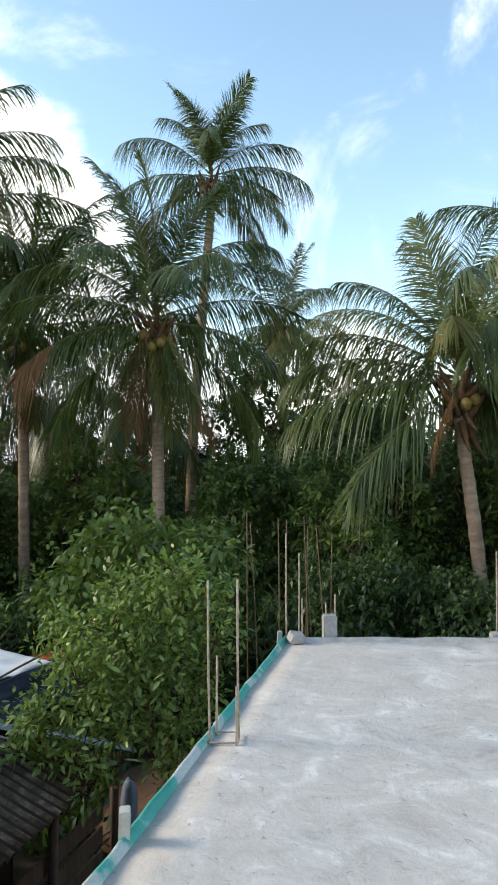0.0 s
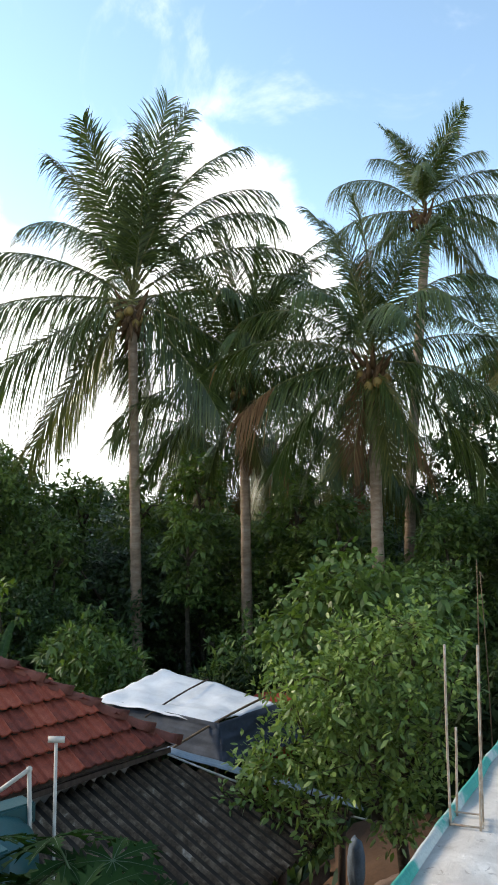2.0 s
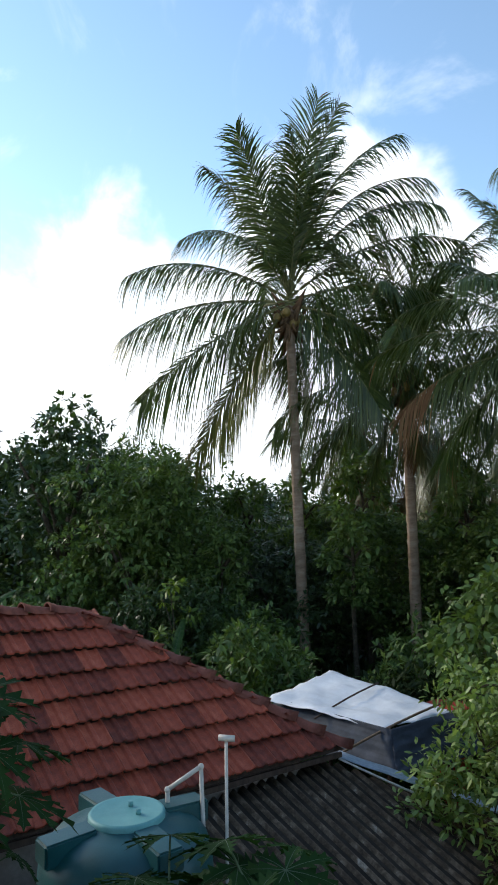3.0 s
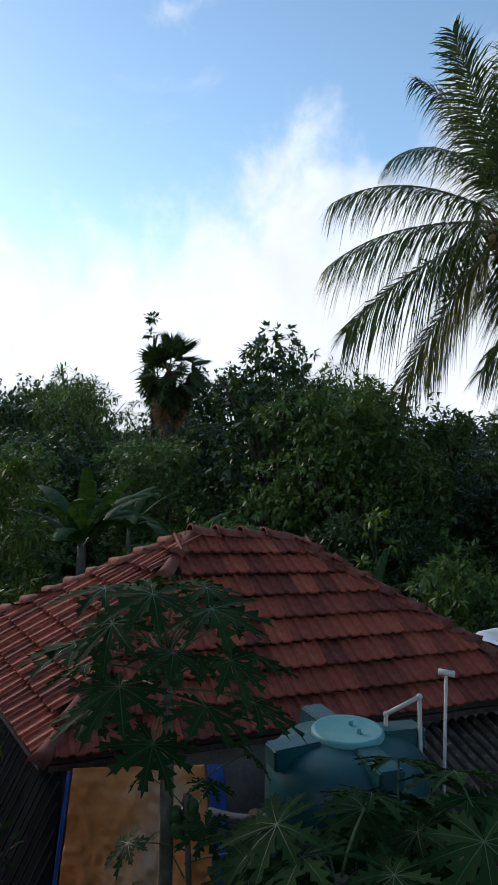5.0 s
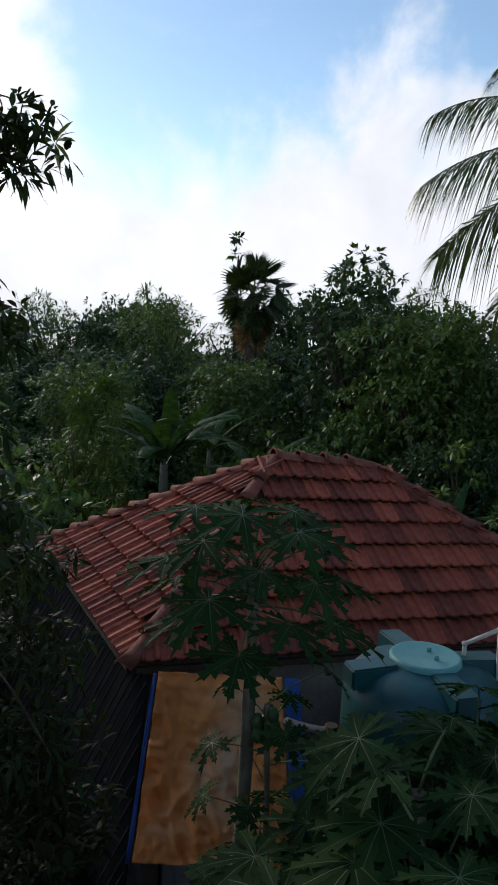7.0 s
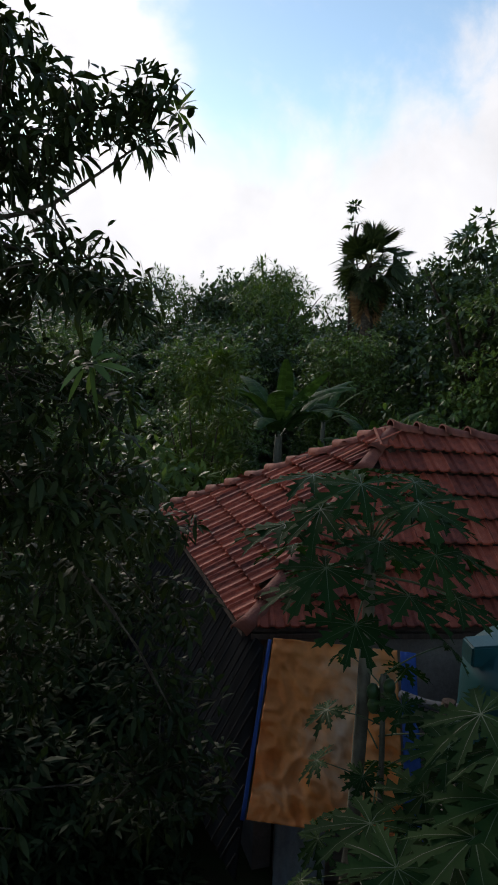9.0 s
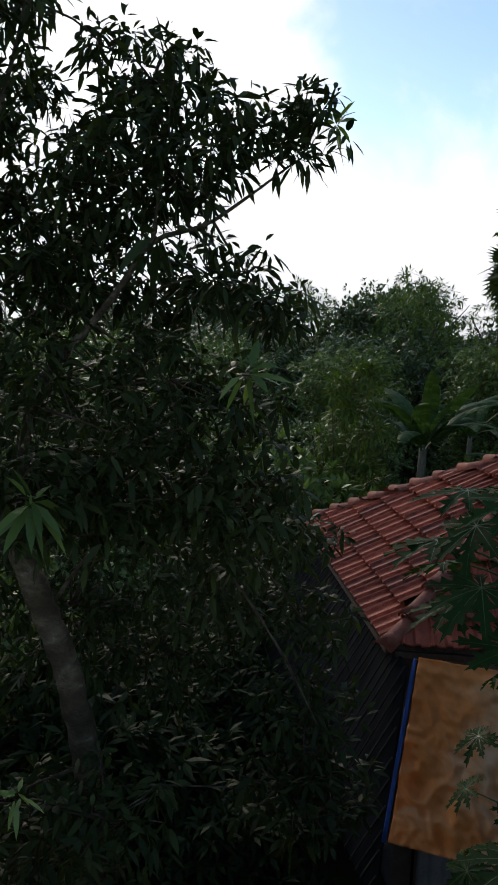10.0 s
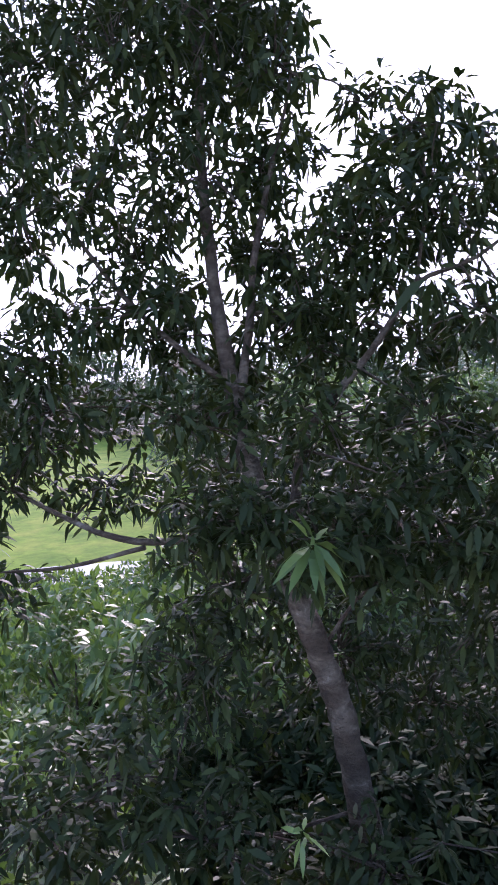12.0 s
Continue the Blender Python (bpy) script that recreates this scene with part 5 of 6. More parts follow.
def palmyra(base, top, seed, label):
    """Fan palm: dark trunk, a round head of stiff fan leaves, dead ones hanging below."""
    rng, rnd = np.random.default_rng(seed), random.Random(seed)
    e = root("palmyra_palm", base, label, "palm tree")
    tip = Vector(top) - Vector(base)
    part("trunk", tube(curve_pts((0, 0, 0), tip, 30), [0.22 * (1.0 if k % 2 else 0.93) for k in range(31)], 10, 0.05, seed), M["bark"], e)
    part("leaf_collar", tube(curve_pts(tip + Vector((0, 0, -1.3)), tip + Vector((0, 0, 0.35)), 6), [0.22, 0.25, 0.28, 0.30, 0.29, 0.24, 0.12], 11, 0.35, seed), M["bark"], e, "brown stubs of old leaves")
    for k in range(46):
        q = k / 45
        az = k * 137.5
        dead = q > 0.76
        e0 = 84 - 168 * q / 0.76 if not dead else -66 - 60 * (q - 0.76)
        stalk = rnd.uniform(0.5, 0.95) if not dead else rnd.uniform(0.7, 1.2)
        bend = radians(rnd.uniform(5, 50))      # the blade hangs from its stalk
        n = 17
        ang = np.linspace(-1.75, 1.75, n)
        way = np.stack([np.cos(ang), np.sin(ang), 0.22 * np.abs(ang) - 0.12], 1)
        side = np.cross(way, [0, 0, 1.0])
        tip_down = np.array([[math.cos(bend), 0, -math.sin(bend)], [0, 1, 0], [math.sin(bend), 0, math.cos(bend)]])
        way, side = way @ tip_down, unit(side @ tip_down)
        base_pts = np.tile([stalk, 0, 0.0], (n, 1))
        length = (0.84 if not dead else 0.75) * (1 - 0.16 * np.abs(ang)) * rng.uniform(0.92, 1.08, n)
        slot = 2 if dead else 0
        groups = [(leaf_arrays(base_pts, unit(way), side, length, 0.125, 0.16, np.array([0, 0.35, 0.6, 1.0]), np.array([0.06, 0.6, 1.0, 0.0])), slot),
                  (leaf_arrays(np.zeros((1, 3)), np.array([[1.0, 0, 0]]), np.array([[0, 1.0, 0]]), stalk, 0.06, 0.0, np.array([0, 0.4, 0.8, 1.02]), np.array([1, 1, 1, 0.3])), 1)]
        mats = [M["fan"], M["rachis"], M["frond_dry"]]
        ob = from_mesh("fan_leaf", leaf_mesh("fan_leaf", groups, mats), mats, e, "dry hanging fan leaf" if dead else "")
        ob.matrix_basis = Matrix.Translation(tip + Vector((0, 0, 0.35 - 0.55 * q))) @ Matrix.Rotation(radians(az), 4, "Z") @ Matrix.Rotation(radians(-e0), 4, "Y") @ Matrix.Rotation(radians(rnd.uniform(-50, 50)), 4, "X")
    return e


palmyra((-20.37, 16.3, -0.05), (-20.36, 16.34, 6.9), 31, "palmyra fan palm with dead leaves hanging below its head")


# ---- woodland round the yard ----
tree("slender_tree", (-23.72, 18.16, -0.05), 9.95, 0.62, 119, M["leaf_forest"], "tall thin tree with a small tuft showing over the fan palm", 420, 0.27, 0.09, 0.84, 6, 0.45)
T1 = tree("broadleaf_tree", (-12.1, 16.1, -0.05), 6.5, 2.9, 101, M["leaf_mid"], "bushy broadleaf tree with dense green crown", 24000, 0.18, 0.13, 0.25, 36, 0.46)
T2 = tree("broadleaf_tree", (-15.1, 16.1, -0.05), 8.2, 2.3, 102, M["leaf_forest"], "slender tree with open dark crown and pale trunk", 4600, 0.27, 0.16, 0.42, 20, 0.46)
T3 = tree("broadleaf_tree", (-31.0, 16.5, -0.05), 6.6, 4.2, 103, M["leaf_forest"], "wide dark tree in the far tree line", 24000, 0.27, 0.18, 0.22, 48, 0.42)
T4 = tree("feathery_tree", (-29.0, 22.0, -0.05), 7.6, 2.6, 104, M["leaf_mid"], "thin-crowned tree with wispy twigs above the tree line", 5200, 0.34, 0.12, 0.4, 30, 0.2)
BUSH = tree("shrub", (-9.4, 10.8, -0.05), 2.2, 1.4, 105, M["leaf_mid"], "leafy shrub at the yard's edge", 5200, 0.17, 0.05, 0.12, 20, 0.4, "shrubs", "shrub")
rnd = random.Random(77)
SPOTS = [  # tree, x, y, scale, height scale
    (T1, -14.5, 19.5, 1.1, 1.0), (T3, -9.6, 19.8, 0.7, 0.85), (T1, -7.2, 22.5, 1.0, 0.72), (T1, -3.5, 21.0, 0.9, 0.75), (T1, 0.6, 19.5, 0.95, 0.85), (T1, 2.9, 17.4, 0.9, 0.85),
    (T1, 6.4, 18.0, 1.1, 0.95), (T1, -0.9, 14.8, 0.7, 0.6), (T3, 1.9, 12.6, 0.46, 1.15), (T3, 4.2, 12.2, 0.42, 1.15), (T1, 7.4, 12.8, 0.8, 0.7), (T2, 2.3, 22.0, 1.0, 1.0), (T2, 0.9, 24.5, 1.1, 1.1),
    (T2, 4.8, 24.0, 1.1, 1.05), (T2, -5.0, 27.0, 1.0, 0.8), (T2, 7.8, 21.0, 1.1, 0.95), (T1, 10.5, 17.5, 1.1, 1.0),
    (T3, -19.0, 24.0, 1.0, 1.1), (T3, -12.5, 27.5, 1.0, 0.78), (T3, -4.0, 31.0, 1.0, 0.78), (T3, 4.5, 30.0, 1.0, 1.05), (T3, 12.0, 27.0, 1.1, 1.15), (T3, -23.5, 20.0, 0.9, 0.95),
    (T3, -26.5, 24.0, 1.1, 1.1), (T3, -24.5, 12.5, 0.85, 0.9), (T3, -33.5, 10.5, 1.0, 0.98), (T3, -27.0, 8.0, 0.9, 0.9), (T3, -36.0, 5.5, 1.0, 0.95), (T3, -30.0, 3.5, 0.8, 0.9),
    (T4, -27.0, 17.0, 1.0, 1.0), (T4, -33.0, 19.5, 1.0, 1.0), (T4, -31.0, 13.0, 0.9, 0.95), (T4, -17.5, 20.5, 1.0, 1.0), (T2, -17.2, 18.4, 0.9, 1.0), (T1, -17.4, 13.6, 0.8, 0.75),
    (T1, -18.6, 9.4, 0.8, 0.72), (T1, -22.0, 6.6, 0.8, 0.75), (T1, -12.6, 12.2, 0.5, 0.45), (T1, -14.6, 7.2, 0.55, 0.5), (T1, -13.4, 4.2, 0.6, 0.55), (T1, -16.5, 3.0, 0.8, 0.7), (T3, -10.2, 14.0, 0.5, 1.0),
    (T1, -23.0, 2.0, 0.9, 0.8), (T3, -38.0, -0.5, 1.0, 0.85), (T3, -60.0, -4.0, 1.3, 0.9), (T3, -66.0, -14.0, 1.3, 0.9), (T3, -64.0, -24.0, 1.3, 0.9), (T3, -58.0, -34.0, 1.3, 0.9), (T3, -55.0, 6.0, 1.3, 0.9), (T3, -20.0, 36.0, 1.2, 0.75), (T3, -12.0, 40.0, 1.3, 0.62), (T3, -28.0, 33.0, 1.2, 0.8), (T3, -3.0, 42.0, 1.3, 0.65), (T3, 6.0, 42.0, 1.3, 1.0), (T3, 15.0, 38.0, 1.3, 1.0), (T3, -44.0, 14.0, 1.2, 1.0), (T3, -40.0, 24.0, 1.2, 1.0),
]
for t, x, y, s, sz in SPOTS:
    placed(t, x, y, -0.05, s, rnd.uniform(0, 360), s * sz if t is T3 else sz)
# shrubs under the trees and round the house
for x, y, s in ((-6.9, 12.4, 1.0), (-4.2, 14.6, 1.1), (-8.2, 14.6, 1.2), (-2.4, 13.4, 1.0), (-10.9, 9.4, 1.2), (-9.6, 6.3, 1.1), (-10.2, 3.9, 1.3),
                (-10.6, 1.6, 1.0), (-8.4, -0.8, 1.1), (-9.6, -2.6, 0.9), (-6.3, -2.8, 0.9), (-4.2, -1.6, 1.1), (-12.6, 1.0, 1.2), (-3.4, -2.2, 1.0),
                (-12.4, -1.8, 0.8), (-14.0, -6.5, 0.5), (-11.0, -6.0, 0.6), (-8.0, -5.0, 0.8)):
    placed(BUSH, x, y, -0.05, s, rnd.uniform(0, 360), s * rnd.uniform(0.9, 1.25))
LIGHT = tree("bamboo_bush", (-11.1, 5.2, -0.05), 4.6, 0.85, 106, M["leaf_bamboo"], "bright yellow-green feathery bush", 4200, 0.2, 0.05, 0.2, 22, 0.2, "", "bush")
FLECK = tree("sapling", (-8.9, 12.9, -0.05), 3.6, 0.5, 108, M["leaf_light"], "slim sapling with yellowish leaves", 260, 0.2, 0.03, 0.6, 6, 0.4, "", "sapling")


SLIM = tree("slender_tree", (-7.6, 21.0, -0.05), 6.8, 1.2, 109, M["leaf_mid"], "slender pale-trunked tree in the shade of the palms", 1800, 0.26, 0.085, 0.72, 10, 0.45, "slender trees")
for x, y, s in ((-10.2, 22.0, 0.95), (-6.7, 17.6, 0.75), (-9.9, 16.4, 0.7), (-4.5, 20.6, 0.9), (-0.2, 17.2, 0.75), (1.8, 15.6, 0.72), (3.4, 16.0, 0.8), (2.3, 14.0, 0.66), (-11.6, 20.8, 0.9), (-3.0, 18.6, 0.8), (6.2, 15.6, 0.8), (-12.9, 17.9, 0.85)):
    placed(SLIM, x, y, -0.05, s, rnd.uniform(0, 360))


# shrubs whose dark leaf colour stands in for shade
DIM = tree("shrub", (-7.3, 0.9, -0.05), 1.9, 1.3, 111, M["leaf_shade_tinted"], "dense shrub, leaf colour darkened for the deep shade under trees", 4600, 0.22, 0.05, 0.1, 16, 0.3, "shaded shrubs", "shrub")
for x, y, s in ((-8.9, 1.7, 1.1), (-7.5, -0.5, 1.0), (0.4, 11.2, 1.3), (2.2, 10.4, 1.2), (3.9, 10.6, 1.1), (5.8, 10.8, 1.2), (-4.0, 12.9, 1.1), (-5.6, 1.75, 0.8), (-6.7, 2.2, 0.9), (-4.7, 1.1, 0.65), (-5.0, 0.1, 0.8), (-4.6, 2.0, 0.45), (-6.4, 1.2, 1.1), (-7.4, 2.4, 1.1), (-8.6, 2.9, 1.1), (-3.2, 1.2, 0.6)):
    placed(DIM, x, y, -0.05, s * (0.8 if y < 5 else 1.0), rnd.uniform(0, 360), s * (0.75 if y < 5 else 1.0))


# bare poles and canes in the shade behind the terrace
for k in range(9):
    x, y = 0.2 + 0.16 * k + rnd.uniform(-0.1, 0.1), 9.3 + rnd.uniform(-0.6, 1.2)
    h = rnd.uniform(3.3, 4.5)
    tagged(obj("cane", tube(curve_pts((x, y, -0.1), (x + rnd.uniform(-0.15, 0.15), y, h), 8, (rnd.uniform(-0.08, 0.08), 0, 0)), [0.013 - 0.001 * i for i in range(9)], 6, 0.1, k), M["bamboo"]), "thin dry cane standing in the shade", "cane", "dry canes")


# ---- citrus tree beside the terrace ----
def sprays(rng, tips, per, length, aspect, reach, droop=0.35, fall=0.1):
    """Leaves in sprays round twig ends."""
    n = len(tips) * per
    c = np.repeat(np.asarray(tips, float), per, 0)
    d = unit(rng.normal(size=(n, 3)) + [0, 0, 0.15])
    pos = c + d * reach * rng.random((n, 1)) ** 0.5
    way = unit(d + rng.normal(size=(n, 3)) * 0.35 + [0, 0, -fall])
    side = unit(np.cross(way, rng.normal(size=(n, 3)) * 0.5 + [0, 0, 1.0]))
    ln = length * rng.uniform(0.7, 1.2, n)
    return leaf_arrays(pos, way, side, ln, ln * aspect, droop * rng.uniform(0.4, 1.6, n), np.array([0, 0.33, 0.7, 1.0]), np.array([0.15, 1.0, 0.82, 0.0]))


def twigs_between(bm, a, b, r0, r1, seed):
    sub = tube(curve_pts(a, b, 4, Vector((noise.noise((seed, 0, 0)), noise.noise((0, seed, 0)), 0.3)) * (Vector(b) - Vector(a)).length * 0.12), [r0 + (r1 - r0) * i / 4 for i in range(5)], 5, 0.1, int(seed))
    me = bpy.data.meshes.new("tmp")
    sub.to_mesh(me), sub.free()
    bm.from_mesh(me)
    bpy.data.meshes.remove(me)


def smooth_rows(row, n=4):
    """Rounds the bends of a limb: more points along the same course, radii in between."""
    out = []
    for i in range(len(row) - 1):
        p0, p1, p2, p3 = (Vector(row[min(max(j, 0), len(row) - 1)][0]) for j in (i - 1, i, i + 1, i + 2))
        for k in range(n):
            t = k / n
            p = 0.5 * (2 * p1 + (p2 - p0) * t + (2 * p0 - 5 * p1 + 4 * p2 - p3) * t * t + (3 * p1 - p0 - 3 * p2 + p3) * t**3)
            p += Vector((noise.noise(p * 5), noise.noise(p * 5 + Vector((9, 0, 0))), 0)) * 0.012
            out.append((p, row[i][1] + (row[i + 1][1] - row[i][1]) * t))
    return out + [(Vector(row[-1][0]), row[-1][1])]


def spray_tree(name, at, trunk, limbs, blobs, per_blob, leaves_per, length, aspect, reach, leaf, label, category, seed, droop=0.35, fall=0.1):
    """A tree seen close: trunk, limbs one by one, thin twigs, and leaves in sprays at the twig ends."""
    rng, rnd = np.random.default_rng(seed), random.Random(seed)
    e = root(name, at, label, category)
    o = Vector(at)
    trunk, limbs = smooth_rows(trunk), [smooth_rows(r) for r in limbs]
    pts = [Vector(p) - o for p, _ in trunk]
    part("trunk", tube(pts, [r for _, r in trunk], 12, 0.11, seed), M["bark"], e)
    nodes = [p for p in pts[len(pts) // 2:]]
    for k, row in enumerate(limbs):
        lp = [Vector(p) - o for p, _ in row]
        part("limb", tube(lp, [r * 0.65 for _, r in row], 7, 0.08, seed + k), M["bark"], e)
        nodes += lp[4:]
    tips, bm = [], bmesh.new()
    for bi, (c, r) in enumerate(blobs):
        c = Vector(c) - o
        near = min(nodes, key=lambda q: (q - c).length)
        twigs_between(bm, near, c, 0.008, 0.004, bi + 0.37)
        n = max(3, int(per_blob * (r[0] * r[1] * r[2]) ** 0.667 * 8))
        for k in range(n):
            d = Vector(rand_dirs(rng, 1)[0])
            q = rnd.random() ** 0.4
            p = c + Vector((d.x * r[0], d.y * r[1], d.z * r[2])) * q
            tips.append(p)
            if k % 3 == 0:
                twigs_between(bm, c.lerp(p, 0.15), p, 0.006, 0.003, bi * 31 + k + 0.61)
    part("twig_work", bm, M["bark"], e)["kind"] = "stuff"
    from_mesh("crown", leaf_mesh("crown", [(sprays(rng, tips, leaves_per, length, aspect, reach, droop, fall), 0)], [leaf]), leaf, e)
    return e


CITRUS = [((-0.51, 7.9, 3.81), (0.35, 0.4, 0.3)), ((-0.86, 7.9, 3.46), (0.5, 0.5, 0.4)), ((-0.21, 7.95, 3.46), (0.42, 0.4, 0.35)), ((-1.26, 7.8, 3.21), (0.5, 0.5, 0.4)), ((-0.56, 7.7, 2.96), (0.6, 0.5, 0.4)),
          ((-1.56, 7.7, 2.66), (0.5, 0.5, 0.4)), ((-0.96, 7.6, 2.51), (0.55, 0.5, 0.4)), ((-2.01, 7.6, 2.36), (0.45, 0.45, 0.28)), ((-0.41, 7.8, 2.36), (0.4, 0.4, 0.35)), ((-1.46, 7.5, 2.11), (0.45, 0.4, 0.3)),
          ((-0.56, 7.7, 1.86), (0.3, 0.3, 0.3)), ((-2.11, 7.55, 2.01), (0.3, 0.3, 0.25)), ((-1.31, 7.4, 1.81), (0.25, 0.25, 0.25)), ((0.16, 7.95, 3.21), (0.16, 0.2, 0.12)), ((-1.16, 8.2, 3.56), (0.4, 0.4, 0.35)), ((-1.86, 8.2, 3.06), (0.45, 0.4, 0.4)), ((-0.71, 8.1, 3.91), (0.2, 0.2, 0.15))]
spray_tree("citrus_tree", (-0.55, 8.25, -0.05),
           [((-0.55, 8.25, -0.1), 0.08), ((-0.55, 8.2, 0.8), 0.07), ((-0.6, 8.1, 1.5), 0.06), ((-0.6, 8.0, 2.2), 0.05), ((-0.5, 7.95, 3.0), 0.035), ((-0.4, 7.9, 3.8), 0.015)],
           [[((-0.6, 8.1, 1.5), 0.045), ((-1.1, 7.9, 2.1), 0.03), ((-1.7, 7.65, 2.45), 0.012)], [((-0.6, 8.0, 2.2), 0.04), ((-0.2, 7.9, 2.9), 0.025), ((0.1, 7.95, 3.6), 0.01)], [((-0.6, 8.0, 2.1), 0.035), ((-1.0, 7.9, 2.8), 0.02), ((-1.2, 7.8, 3.4), 0.01)]],
           CITRUS, 25, 15, 0.092, 0.44, 0.15, M["leaf_citrus"], "light green leafy tree growing beside the terrace", "tree", 201, 0.22, -0.08)
SHADE = [((-1.5, 10.4, 3.9), (0.8, 0.7, 0.6)), ((-0.5, 10.6, 3.4), (0.8, 0.7, 0.8)), ((-2.2, 10.6, 3.2), (0.7, 0.7, 0.7)), ((-1.3, 10.3, 2.4), (0.9, 0.7, 0.7))]
spray_tree("citrus_tree", (-1.2, 10.8, -0.05), [((-1.2, 10.8, -0.1), 0.09), ((-1.2, 10.75, 1.2), 0.07), ((-1.2, 10.7, 2.6), 0.04), ((-1.2, 10.6, 3.6), 0.015)],
           [[((-1.2, 10.75, 1.6), 0.04), ((-0.8, 10.7, 2.6), 0.025), ((-0.5, 10.6, 3.4), 0.01)]], SHADE, 14, 14, 0.16, 0.48, 0.2, M["leaf_mid"], "darker leafy tree in the shade of the palms", "tree", 202)


